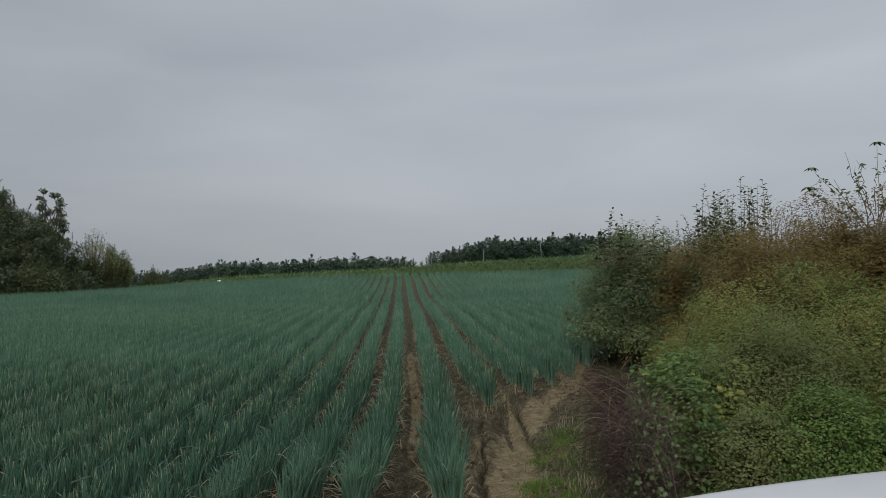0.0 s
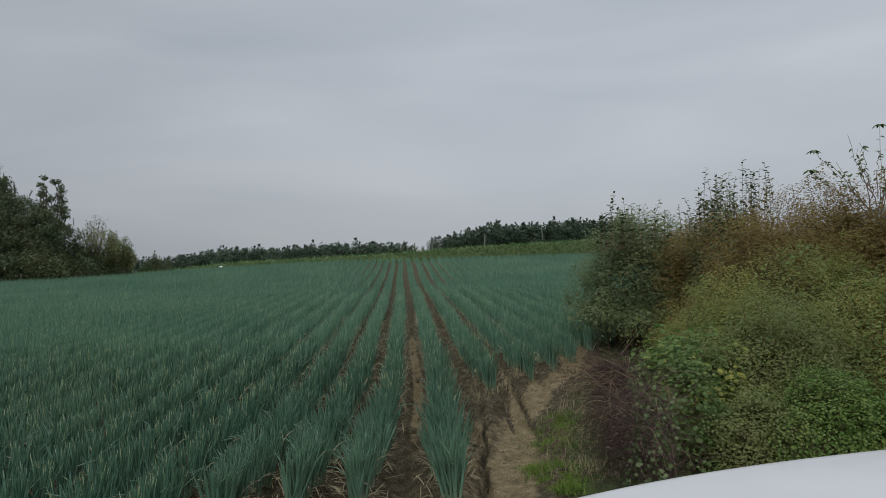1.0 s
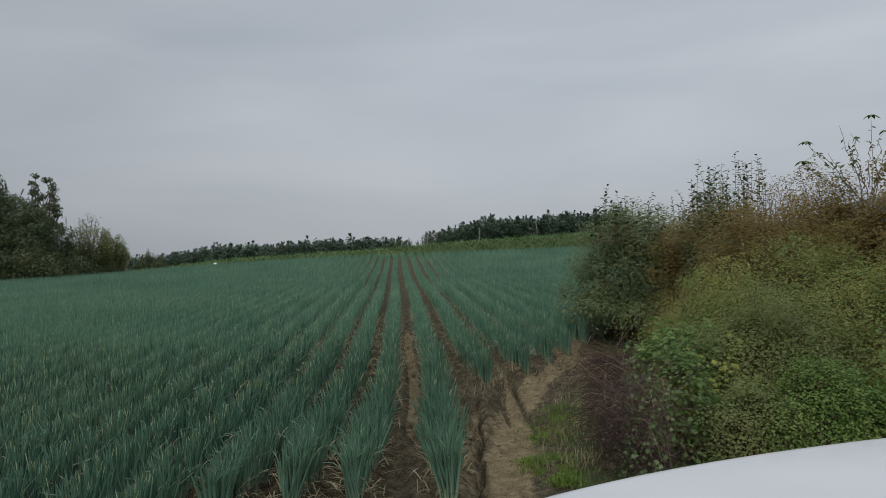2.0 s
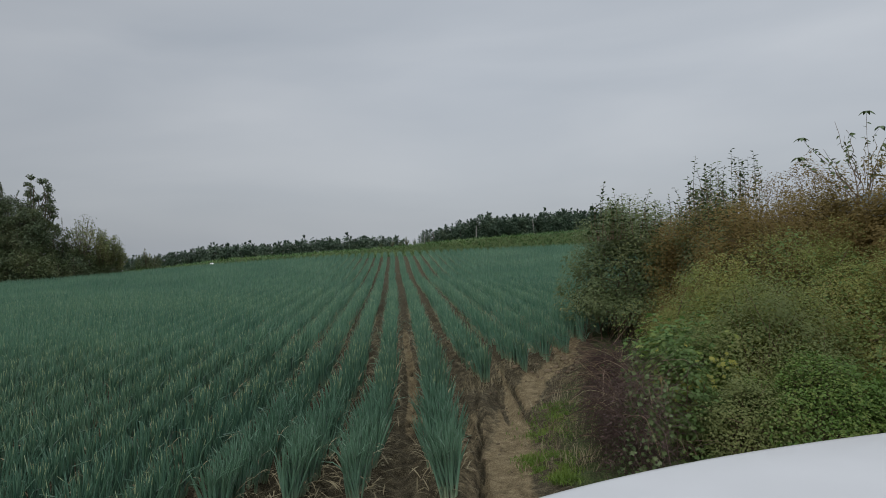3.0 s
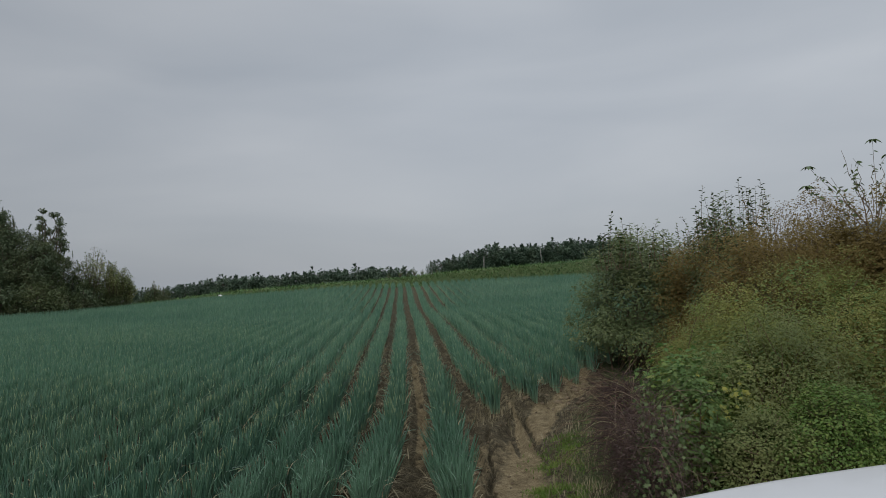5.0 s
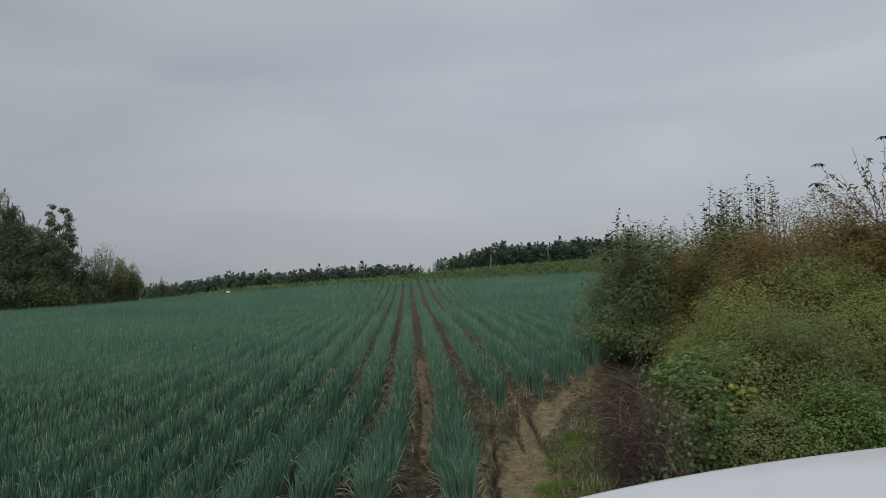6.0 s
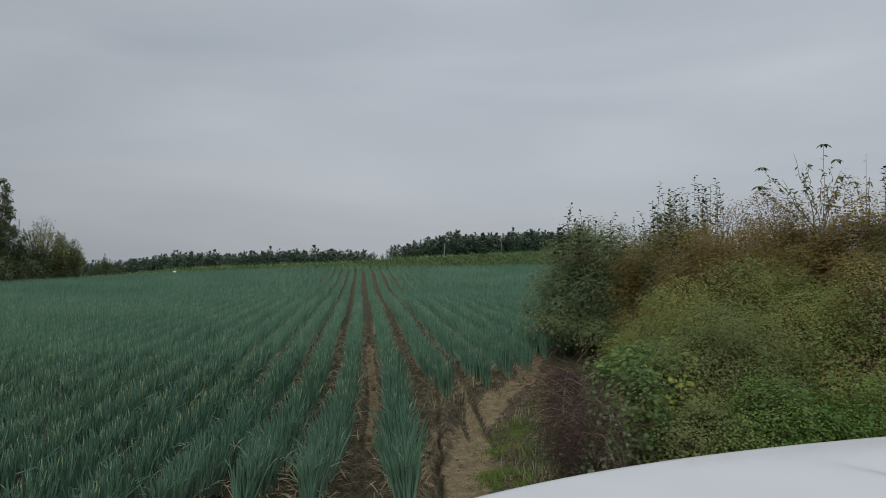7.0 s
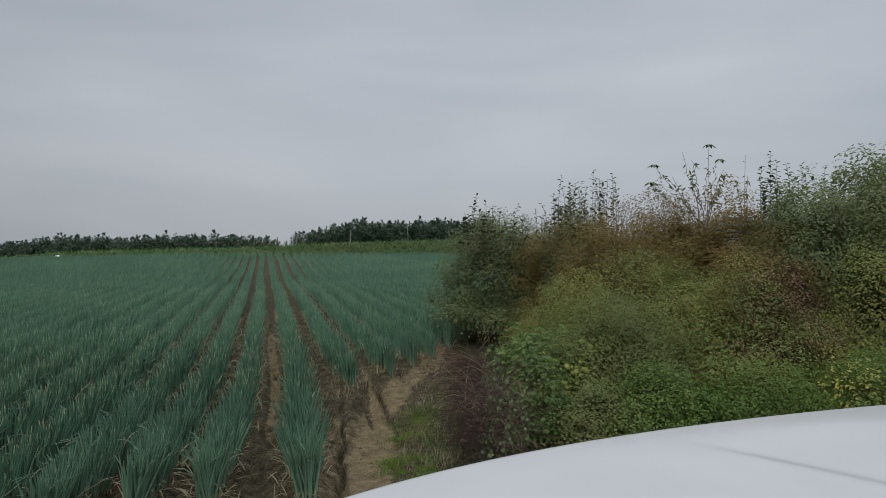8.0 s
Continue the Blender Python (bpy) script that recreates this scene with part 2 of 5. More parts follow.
M_LOBED = leaf_material("lobed_leaf", [(0, (0.054, 0.117, 0.033)), (0.45, (0.121, 0.212, 0.058)), (0.7, (0.248, 0.292, 0.073)), (1, (0.540, 0.432, 0.086))], 0.45, 0.42)
M_HOP = leaf_material("hop_leaf", [(0, (0.090, 0.150, 0.051)), (0.5, (0.141, 0.217, 0.070)), (0.85, (0.225, 0.281, 0.084)), (1, (0.370, 0.328, 0.098))], 0.5, 0.48)
M_WEED = leaf_material("broad_weed_leaf", [(0, (0.059, 0.117, 0.029)), (0.5, (0.126, 0.213, 0.047)), (0.9, (0.258, 0.292, 0.078)), (1, (0.549, 0.348, 0.088))], 0.42, 0.48)
M_GREY = leaf_material("grey_green_leaf", [(0, (0.142, 0.173, 0.067)), (0.5, (0.204, 0.236, 0.087)), (0.8, (0.270, 0.273, 0.105)), (1, (0.316, 0.235, 0.110))], 0.6, 0.50)
M_YELLOW = leaf_material("yellowing_leaf", [(0.0, (0.17, 0.23, 0.06)), (0.4, (0.33, 0.35, 0.09)), (0.7, (0.48, 0.43, 0.10)), (1.0, (0.47, 0.32, 0.09))], 0.5, 0.45, 2.5)
M_DEADWEED = leaf_material("dead_weed", [(0.0, (0.085, 0.052, 0.032)), (0.5, (0.165, 0.105, 0.062)), (1.0, (0.26, 0.20, 0.12))], 0.8, 0.2)
M_RUST = leaf_material("rusty_dry_leaf", [(0, (0.142, 0.101, 0.037)), (0.45, (0.208, 0.152, 0.052)), (0.75, (0.258, 0.203, 0.072)), (1, (0.300, 0.178, 0.067))], 0.7, 0.52)
M_DEAD = leaf_material("dead_red_stem", [(0.0, (0.036, 0.023, 0.020)), (0.5, (0.070, 0.043, 0.037)), (1.0, (0.180, 0.135, 0.108))], 0.8, 0.0)
M_TWIG = leaf_material("brown_twig", [(0.0, (0.10, 0.065, 0.04)), (0.6, (0.19, 0.13, 0.085)), (1.0, (0.30, 0.24, 0.17))], 0.8, 0.0)
M_TREE = leaf_material("dark_tree_leaf", [(0.0, (0.038, 0.060, 0.032)), (0.5, (0.074, 0.102, 0.047)), (1.0, (0.150, 0.155, 0.074))], 0.5, 0.2, 0.5)
M_TREE2 = leaf_material("pale_tree_leaf", [(0.0, (0.084, 0.116, 0.042)), (0.5, (0.158, 0.191, 0.073)), (1.0, (0.298, 0.282, 0.122))], 0.55, 0.25, 0.5)
M_OLIVE = leaf_material("olive_bush_leaf", [(0.0, (0.038, 0.060, 0.025)), (0.5, (0.072, 0.098, 0.038)), (1.0, (0.130, 0.130, 0.055))], 0.55, 0.2, 0.6)
M_ORCHARD = leaf_material("orchard_leaf", [(0.0, (0.034, 0.064, 0.042)), (0.5, (0.066, 0.106, 0.066)), (1.0, (0.136, 0.176, 0.112))], 0.5, 0.2, 0.8)
M_BARK = grain_material("bark", [(0.2, (0.06, 0.045, 0.035)), (0.8, (0.16, 0.125, 0.095))], 6, 40, 0.9, 0.6)
M_CLOD = grain_material("dry_clod", [(0.2, (0.085, 0.062, 0.040)), (0.8, (0.20, 0.155, 0.10))], 8, 60, 0.95, 0.7)
M_POST = grain_material("weathered_post", [(0.2, (0.20, 0.19, 0.175)), (0.8, (0.36, 0.345, 0.32))], 5, 40, 0.8, 0.3)
# blue of distance haze mixed into the hill's own colour
M_HILL = grain_material("haze_tinted_hill", [(0.2, (0.075, 0.105, 0.125)), (0.8, (0.125, 0.155, 0.175))], 0.01, 0.08, 1.0, 0.0)
M_SACK = plain("white_plastic_sheet", (0.75, 0.75, 0.74), 0.5)
M_PAINT = plain("white_car_paint", (0.50, 0.505, 0.515), 0.35, 0.0, 0.35)
M_RUBBER = plain("black_rubber", (0.02, 0.02, 0.02), 0.8)
M_TRIM = plain("black_plastic_trim", (0.025, 0.025, 0.027), 0.5)
M_ALLOY = plain("alloy_rim", (0.55, 0.56, 0.45), 0.3, 1.0)
M_GLASS = plain("dark_car_glass", (0.02, 0.025, 0.03), 0.05, 0.0, 0.0, 0.6)
M_TAIL = plain("red_lamp_lens", (0.30, 0.012, 0.010), 0.12, 0.0, 1.0)
M_LAMP = plain("clear_lamp_lens", (0.55, 0.57, 0.60), 0.08, 0.3, 1.0)

# ---------------------------------------------------------------- mesh helpers


def mesh_np(name, V, F, mats, attr=None, smooth=False, mat_index=None):
    """A mesh from vertex and face arrays; all faces have the same number of corners."""
    V, F = np.ascontiguousarray(V, dtype=np.float32), np.ascontiguousarray(F, dtype=np.int32)
    me = bpy.data.meshes.new(name)
    k = F.shape[1]
    me.vertices.add(len(V))
    me.vertices.foreach_set("co", V.ravel())
    me.loops.add(F.size)
    me.loops.foreach_set("vertex_index", F.ravel())
    me.polygons.add(len(F))
    me.polygons.foreach_set("loop_start", np.arange(0, F.size, k, dtype=np.int32))
    me.polygons.foreach_set("loop_total", np.full(len(F), k, dtype=np.int32))
    for m in mats:
        me.materials.append(m)
    if mat_index is not None:
        me.polygons.foreach_set("material_index", np.ascontiguousarray(mat_index, dtype=np.int32))
    if smooth:
        me.polygons.foreach_set("use_smooth", np.ones(len(F), dtype=bool))
    for key, values in (attr or {}).items():
        a = me.attributes.new(key, "FLOAT", "POINT")
        a.data.foreach_set("value", np.ascontiguousarray(values, dtype=np.float32))
    me.update(calc_edges=True)
    return me


def part(name, me, parent, label="", kind=""):
    ob = new(name, me)
    ob.parent = parent
    return tagged(ob, label=label, kind=kind)


def bm_mesh(name, bm, mats, smooth=False):
    me = bpy.data.meshes.new(name)
    bmesh.ops.recalc_face_normals(bm, faces=bm.faces)
    bm.to_mesh(me)
    bm.free()
    for m in mats:
        me.materials.append(m)
    if smooth:
        for p in me.polygons:
            p.use_smooth = True
    return me


def thing(name, place, label, category, group="", kind=""):
    ob = new(name)
    ob.location = place
    ob.empty_display_size = 0.1
    return tagged(ob, label, category, group, kind)


def norm(a):
    return a / (np.linalg.norm(a, axis=-1, keepdims=True) + 1e-9)


DIAMOND = (np.array([[0, 0, 0], [0.42, 0.5, 0.07], [1, 0, -0.08], [0.42, -0.5, 0.07]]), np.array([[0, 1, 2], [0, 2, 3]]))
OVATE = (np.array([[0, 0, 0], [0.40, 0, -0.02], [1, 0, -0.14], [0.25, 0.42, 0.08], [0.62, 0.36, 0.03], [0.25, -0.42, 0.08], [0.62, -0.36, 0.03]]),
         np.array([[0, 1, 3], [3, 1, 4], [1, 2, 4], [0, 5, 1], [5, 6, 1], [1, 6, 2]]))
_lobe = [(0.0, 0.0)] + [(r * math.cos(a) + 0.35, r * math.sin(a)) for a, r in ((radians(d), q) for d, q in (
    (-150, 0.30), (-110, 0.55), (-82, 0.30), (-50, 0.62), (-24, 0.32), (0, 0.68), (24, 0.32), (50, 0.62), (82, 0.30), (110, 0.55), (150, 0.30)))]
LOBED = (np.array([(x, y, -0.25 * ((x - 0.35) ** 2 + y * y)) for x, y in _lobe]), np.array([[0, i, i + 1] for i in range(1, 11)]))


def leaves_mesh(name, P, N, A, L, W, template, mats, mat_index=None):
    """Leaves at P with face normal N and long axis A, of length L and width W."""
    T, F = template
    N = norm(N)
    A = norm(A - N * (A * N).sum(1, keepdims=True))
    B = np.cross(N, A)
    V = P[:, None] + (T[None, :, 0, None] * L[:, None, None]) * A[:, None] + (T[None, :, 1, None] * W[:, None, None]) * B[:, None] + (T[None, :, 2, None] * L[:, None, None]) * N[:, None]
    FF = F[None] + (np.arange(len(P)) * len(T))[:, None, None]
    mi = None if mat_index is None else np.repeat(mat_index, len(F))
    return mesh_np(name, V.reshape(-1, 3), FF.reshape(-1, 3), mats, mat_index=mi)


def tubes(paths, radii, sides):
    """Tubes along paths (n, s, 3) with radii (n, s). Returns vertices, quads and the place along each."""
    n, s, _ = paths.shape
    d = norm(np.gradient(paths, axis=1))
    ref = np.where(np.abs(d[..., 2:3]) > 0.9, np.array([1.0, 0.13, 0]), np.array([0, 0.05, 1.0]))
    a = norm(np.cross(d, ref))
    b = np.cross(d, a)
    ang = np.arange(sides) * 2 * math.pi / sides
    V = paths[:, :, None] + radii[:, :, None, None] * (np.cos(ang)[:, None] * a[:, :, None] + np.sin(ang)[:, None] * b[:, :, None])
    i = np.arange(n)[:, None, None] * s * sides + np.arange(s - 1)[None, :, None] * sides
    j = np.arange(sides)[None, None]
    j2 = (j + 1) % sides
    F = np.stack([i + j, i + j2, i + sides + j2, i + sides + j], -1)
    along = np.broadcast_to(np.linspace(0, 1, s)[None, :, None], (n, s, sides))
    return V.reshape(-1, 3), F.reshape(-1, 4), along.reshape(-1)


def ribbons(base, az, tilt, bend, length, width, segs, twist=0.0, hook=0.0):
    """Thin bent blades: a strip for each base point."""
    t = np.linspace(0, 1, segs + 1)
    th = tilt[:, None] + bend[:, None] * t ** 1.5 + np.multiply.outer(hook * np.ones(len(base)), np.clip((t - 0.6) / 0.4, 0, 1) ** 1.2)
    step = length[:, None] / segs
    h = np.concatenate([np.zeros((len(base), 1)), np.cumsum(np.sin(th[:, 1:]) * step, 1)], 1)
    z = np.concatenate([np.zeros((len(base), 1)), np.cumsum(np.cos(th[:, 1:]) * step, 1)], 1)
    C = base[:, None] + np.stack([h * np.cos(az)[:, None], h * np.sin(az)[:, None], z], -1)
    side = np.stack([-np.sin(az + twist), np.cos(az + twist), np.zeros_like(az)], -1)
    w = width[:, None] * np.interp(t, [0, 0.5, 1], [0.8, 1.0, 0.08])[None] / 2
    V = np.stack([C - side[:, None] * w[..., None], C + side[:, None] * w[..., None]], 2)
    i = np.arange(len(base))[:, None] * (segs + 1) * 2 + np.arange(segs)[None] * 2
    F = np.stack([i, i + 1, i + 3, i + 2], -1)
    along = np.broadcast_to(t[None, :, None], V.shape[:3])
    return V.reshape(-1, 3), F.reshape(-1, 4), along.reshape(-1)


def stalks(base, az, tilt, bend, length, radius, segs, sides, taper=0.15, hook=0.0):
    """Tapered bent tubes that rise from base points."""
    t = np.linspace(0, 1, segs + 1)
    th = tilt[:, None] + bend[:, None] * t ** 1.5 + np.multiply.outer(hook * np.ones(len(base)), np.clip((t - 0.6) / 0.4, 0, 1) ** 1.2)
    step = length[:, None] / segs
    h = np.concatenate([np.zeros((len(base), 1)), np.cumsum(np.sin(th[:, 1:]) * step, 1)], 1)
    z = np.concatenate([np.zeros((len(base), 1)), np.cumsum(np.cos(th[:, 1:]) * step, 1)], 1)
    C = base[:, None] + np.stack([h * np.cos(az)[:, None], h * np.sin(az)[:, None], z], -1)
    R = radius[:, None] * np.interp(t, [0, 0.55, 1], [0.9, 1.0, taper])[None]
    return C, R


rng = np.random.default_rng(7)

# ---------------------------------------------------------------- the lie of the land
PITCH = 0.44          # from onion row to onion row
ROW_X = 0.355         # the row that ends beside the path


def row_bend(y, x=0.0):
    """How far a row lies from its even place: rows run straight, but swing apart towards their near ends."""
    x = np.asarray(x)
    left = -0.27 * smooth((8.8 - y) / 4.4) * (0.5 + 0.5 * smooth((0.45 - x) / 0.6))
    right = 0.18 * smooth((12.5 - y) / 4.0) * smooth((x - 0.3) / 0.9)
    # the rows beside the trodden furrow were drawn farther apart
    wide = np.interp(x, [-0.3, 0.135, 0.575, 1.015, 1.455, 2.8, 8.0], [0.0, 0.05, 0.17, 0.30, 0.40, 0.58, 0.9])
    return left + right + wide + 0.02 * np.sin(y * 0.35 + 0.7)


def row_u(x, y):
    """Which row a place belongs to: whole numbers run along the rows."""
    n = x
    for _ in range(8):
        n = n - (n + row_bend(y, n) - x) / 1.5
    return (n - ROW_X) / PITCH


def field_edge(x):
    return np.interp(x, [-60, -24, -20, -18.5, -17.1, -15.4, -11.7, 0, 30], [28, 32, 34.7, 37.1, 40.9, 45.6, 46, 46, 47])


def path_x(y):
    return np.interp(y, [2.5, 4.8, 6, 7, 8.6, 9.4, 10.3, 12.5], [0.75, 0.80, 1.02, 1.24, 1.80, 2.28, 2.75, 3.1])


def vnoise(x, y, seed):
    """Smooth value noise in the plan, from -1 to 1."""
    tab = np.random.default_rng(seed).uniform(-1, 1, (256, 256))
    i, j = np.floor(x).astype(int), np.floor(y).astype(int)
    u, v = x - i, y - j
    u, v = u * u * (3 - 2 * u), v * v * (3 - 2 * v)
    g = lambda a, b: tab[a % 256, b % 256]
    return (g(i, j) * (1 - u) + g(i + 1, j) * u) * (1 - v) + (g(i, j + 1) * (1 - u) + g(i + 1, j + 1) * u) * v


def bund(x, y):
    """A narrow bank of pale clay that runs from the row ends to the path."""
    c = np.interp(y, [6.6, 9.2], [1.24, 1.41])
    on = smooth((y - 6.5) / 0.3) * (1 - smooth((y - 9.0) / 0.3))
    return on * np.exp(-((x - c) / 0.030) ** 2)


def gutter(x, y):
    """The narrow runnel along the field side of the path."""
    c = np.interp(y, [4.0, 4.83, 6.58, 7.6], [0.50, 0.59, 0.82, 0.92])
    on = smooth((y - 3.6) / 0.4) * (1 - smooth((y - 7.3) / 0.5))
    return on * np.exp(-((x - c + 0.02 * np.sin(y * 9)) / 0.020) ** 2)


def footprints(x, y):
    """Boot prints along the trodden furrow."""
    k = np.round(y / 0.46)
    cx = 0.135 + row_bend(y, 0.2) + 0.016 * (1 - 2 * (k % 2))
    return np.exp(-((x - cx) / 0.034) ** 2 - ((y - k * 0.46 - 0.07 * np.sin(k * 2.7)) / 0.11) ** 2) * smooth((y - 5.5) / 1) * (1 - smooth((y - 14) / 2))


def smooth(a):
    a = np.clip(a, 0, 1)
    return a * a * (3 - 2 * a)


def base_z(x, y):
    """Ground height without the furrows."""
    x, y = np.asarray(x, float), np.asarray(y, float)
    # the verge falls to the field, nearer the road where the rows run on
    z = np.interp(y + 2.0 * smooth((-x - 0.9) / 1.3), [-60, 0, 2.6, 4.4, 5, 8], [0.50, 0.50, 0.48, 0.03, 0, 0])
    z = z + 0.08 * smooth((y - 6) / 2.5) * (1 - smooth((x - 0.9) / 0.6) * (1 - smooth((y - 10) / 2)))
    # the field dips a little, then climbs towards its far right corner
    z = z + np.interp(y, [18, 27, 34.5, 43, 47], [0, -0.07, 0.12, 0.47, 0.62]) * np.interp(x, [-16.5, -11.7, -7.9, -4, 0, 4, 8, 12, 30], [0, 0.38, 0.66, 0.92, 1, 1.08, 1.12, 1.2, 1.3])
    e = field_edge(x)
    way = x / np.clip(y, 5, 95)
    crest = 1.9 + np.clip(y, 5, 95) * np.interp(way, [-0.6, -0.5, -0.42, -0.36, -0.30, -0.24, -0.12, 0, 0.06, 0.147, 0.235, 0.29, 0.6], [-0.050, -0.045, -0.039, -0.0325, -0.0275, -0.0222, -0.0180, -0.0128, -0.0080, -0.0036, 0.0002, 0.0025, 0.006])
    up = smooth((y - e - 0.4) / 4.5)
    z = z * (1 - up) + crest * up
    back = smooth((y - e - 8) / 6) * np.interp(x, [-5, 3, 5], [1, 1, 0])
    z = z - back * np.clip(crest + 0.1, 0, 5)
    return z - 0.04 * np.clip(y - 95, 0, 2500) - 0.03 * np.clip(-x - 70, 0, 2500)


def ground_z(x, y):
    x, y = np.asarray(x, float), np.asarray(y, float)
    z = base_z(x, y)
    u = row_u(x, y)
    k = np.round(u)
    start = row_start(k)
    inside = smooth((y - start + 0.5) / 0.6) * (1 - smooth((y - field_edge(x) + 0.8) / 0.8)) * smooth((x + 70) / 5)
    z = z + inside * (0.05 * np.cos(2 * math.pi * u) - 0.01) * np.clip((60 - y) / 40, 0.35, 1)
    # trodden path, sunk a little, with a lip along its field side
    d = x - path_x(y)
    onpath = smooth((y - 2.4) / 1.0) * (1 - smooth((y - 12) / 1.0))
    z = z - 0.04 * onpath * np.exp(-(d / 0.30) ** 4) + 0.05 * onpath * np.exp(-((d + 0.36) / 0.08) ** 2)
    z = z + 0.10 * bund(x, y) - 0.07 * bund(x - 0.11, y) - 0.05 * bund(x + 0.12, y) - 0.11 * gutter(x, y) - 0.09 * footprints(x, y)
    return z


def row_start(k):
    return np.interp(k, [-80, -9, -6, -5, -4, -3, -2, -1, 0, 1, 2, 3, 4, 5, 6, 8, 12], [2.4, 2.5, 2.6, 3.0, 3.6, 4.3, 4.55, 4.55, 4.52, 7.95, 8.9, 9.6, 10.2, 10.8, 11.4, 13.0, 16.5])


def ground():
    xs = np.concatenate([-np.geomspace(4500, 10.4, 70), np.arange(-10.2, -2.5, 0.12), np.arange(-2.5, -0.5, 0.064), np.arange(-0.5, 1.5, 0.03), np.arange(1.5, 3.3, 0.058), np.arange(3.3, 6.01, 0.14), np.geomspace(6.3, 4500, 70)])
    ys = np.concatenate([-np.geomspace(4500, 2, 40), np.arange(-1.5, 3, 0.5), np.arange(3, 4.2, 0.15), np.arange(4.2, 10.6, 0.07), np.arange(10.6, 16, 0.12), np.arange(16, 80, 0.6), np.geomspace(82, 4500, 45)])
    X, Y = np.meshgrid(xs, ys)
    Z = ground_z(X, Y)
    near = (Y > 2) & (Y < 16) & (X > -10) & (X < 6)
    rough = 0.024 * vnoise(X * 4, Y * 4, 1) + 0.030 * vnoise(X * 9, Y * 9, 2) + 0.024 * vnoise(X * 19, Y * 19, 3)
    trod = np.exp(-((X - path_x(Y)) / 0.27) ** 4)
    Z = Z + near * rough * (1 - 0.6 * trod)
    d = X - path_x(Y)
    wide = 0.22 + 0.08 * vnoise(X * 2, Y * 2, 5)
    path = np.exp(-(d / wide) ** 4) * smooth((Y - 1.5) / 1.0) * (1 - smooth((Y - 11.5) / 1.5))
    path = np.maximum(path, 1.0 * np.exp(-((X - 0.135 - row_bend(Y, 0.2)) / 0.066) ** 4) * smooth((Y - 6.0) / 1) * (1 - smooth((Y - 12) / 3)))
    path = np.maximum(path, 0.6 * smooth((3.2 - Y) / 1.0) * (Y > -40) * (np.abs(X) < 30))
    path = np.maximum(path, 1.1 * bund(X, Y))
    path = np.maximum(path, 0.50 * smooth((X - 0.30) / 0.15) * (d < 0) * smooth((Y - 4) / 0.5) * (1 - smooth((Y - 6.6) / 1.0)))
    path = path * (1 - np.clip(0.75 * gutter(X, Y) + 0.85 * footprints(X, Y), 0, 1))
    path = path * (1 - np.clip(bund(X - 0.11, Y) + bund(X + 0.12, Y), 0, 0.9))
    sward = 0.62 * smooth((d - 0.30) / 0.25) * (Y > 3) * (Y < 14)
    sward = np.maximum(sward, smooth((Y - field_edge(X) + 0.3) / 0.7))
    sward = np.maximum(sward, smooth((-X - 70) / 4))
    sward = np.maximum(sward, smooth((X - 25) / 4))
    sward = np.maximum(sward, smooth((-Y - 8) / 3))
    ny, nx = X.shape
    i = (np.arange(ny - 1)[:, None] * nx + np.arange(nx - 1)[None]).ravel()
    F = np.stack([i, i + 1, i + nx + 1, i + nx], -1)
    me = mesh_np("ground", np.stack([X, Y, Z], -1).reshape(-1, 3), F, [M_GROUND], {"path": path.ravel(), "sward": sward.ravel()}, True)
    tagged(new("ground", me), "brown furrowed field soil with a trodden tan earth path", "ground", kind="structure")


ground()


def far_hill():
    xs = np.linspace(500, 2600, 60)
    ys = np.linspace(1300, 2200, 14)
    X, Y = np.meshgrid(xs, ys)
    prof = np.interp(xs, [500, 900, 1150, 1300, 1450, 1700, 2600], [-60, -60, 0, 72, 96, 20, -60])
    across = np.sin(np.linspace(0.02, math.pi - 0.02, 14)) ** 0.8
    Z = across[:, None] * (prof + 100) - 100 + rng.normal(0, 5, X.shape)
    ny, nx = X.shape
    i = (np.arange(ny - 1)[:, None] * nx + np.arange(nx - 1)[None]).ravel()
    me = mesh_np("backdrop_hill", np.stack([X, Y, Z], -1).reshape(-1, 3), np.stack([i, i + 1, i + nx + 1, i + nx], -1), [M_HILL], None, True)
    tagged(new("backdrop_hill", me), "wooded hill far behind the hedge, painted hazy blue", "hill", kind="structure")


far_hill()

# ---------------------------------------------------------------- spring onions


ROW_HALF = 0.090      # half the width of a row of plants


def dome(x, y):
    """Plants stand lower towards the sides of a row."""
    u = row_u(x, y)
    return 1.0 - 0.14 * np.clip(np.abs(u - np.round(u)) * PITCH / ROW_HALF, 0, 1.2) ** 2


def plant_leaves(n_leaf, base, r, height=1.0, along_row=True):
    """Leaf data for plants at base: n_leaf leaves each, leaning mostly along the row."""
    m = len(base) * n_leaf
    b = np.repeat(base, n_leaf, 0) + np.concatenate([r.normal(0, 0.012, (m, 2)), np.zeros((m, 1))], 1)
    az = r.choice([-0.5, 0.5], m) * math.pi + r.normal(0, 0.6, m)
    height = np.repeat(dome(base[:, 0], base[:, 1]), n_leaf) * height if along_row else height
    if not along_row:
        az = r.uniform(0, 2 * math.pi, m)
    tilt = np.abs(r.normal(0.11, 0.10, m))
    if along_row:
        u = row_u(b[:, 0], b[:, 1])
        off = (u - np.round(u)) * PITCH / ROW_HALF
        out = np.abs(off) > 0.45
        az = np.where(out, np.where(off > 0, 0.0, math.pi) + r.normal(0, 0.7, m), az)
        near = np.clip((9.0 - b[:, 1]) / 3.0, 0, 1)
        tilt = np.where(out, np.abs(r.normal(0, 0.07, m) + 0.09 + 0.08 * near), tilt)
    bend = np.abs(r.normal(0.06, 0.11, m))
    hook = (r.uniform(0, 1, m) < (0.10 if along_row else 0.14)) * r.uniform(0.4, 1.2, m)
    length = r.uniform(0.37, 0.46, m) * height
    return b, az, tilt, bend, length, hook


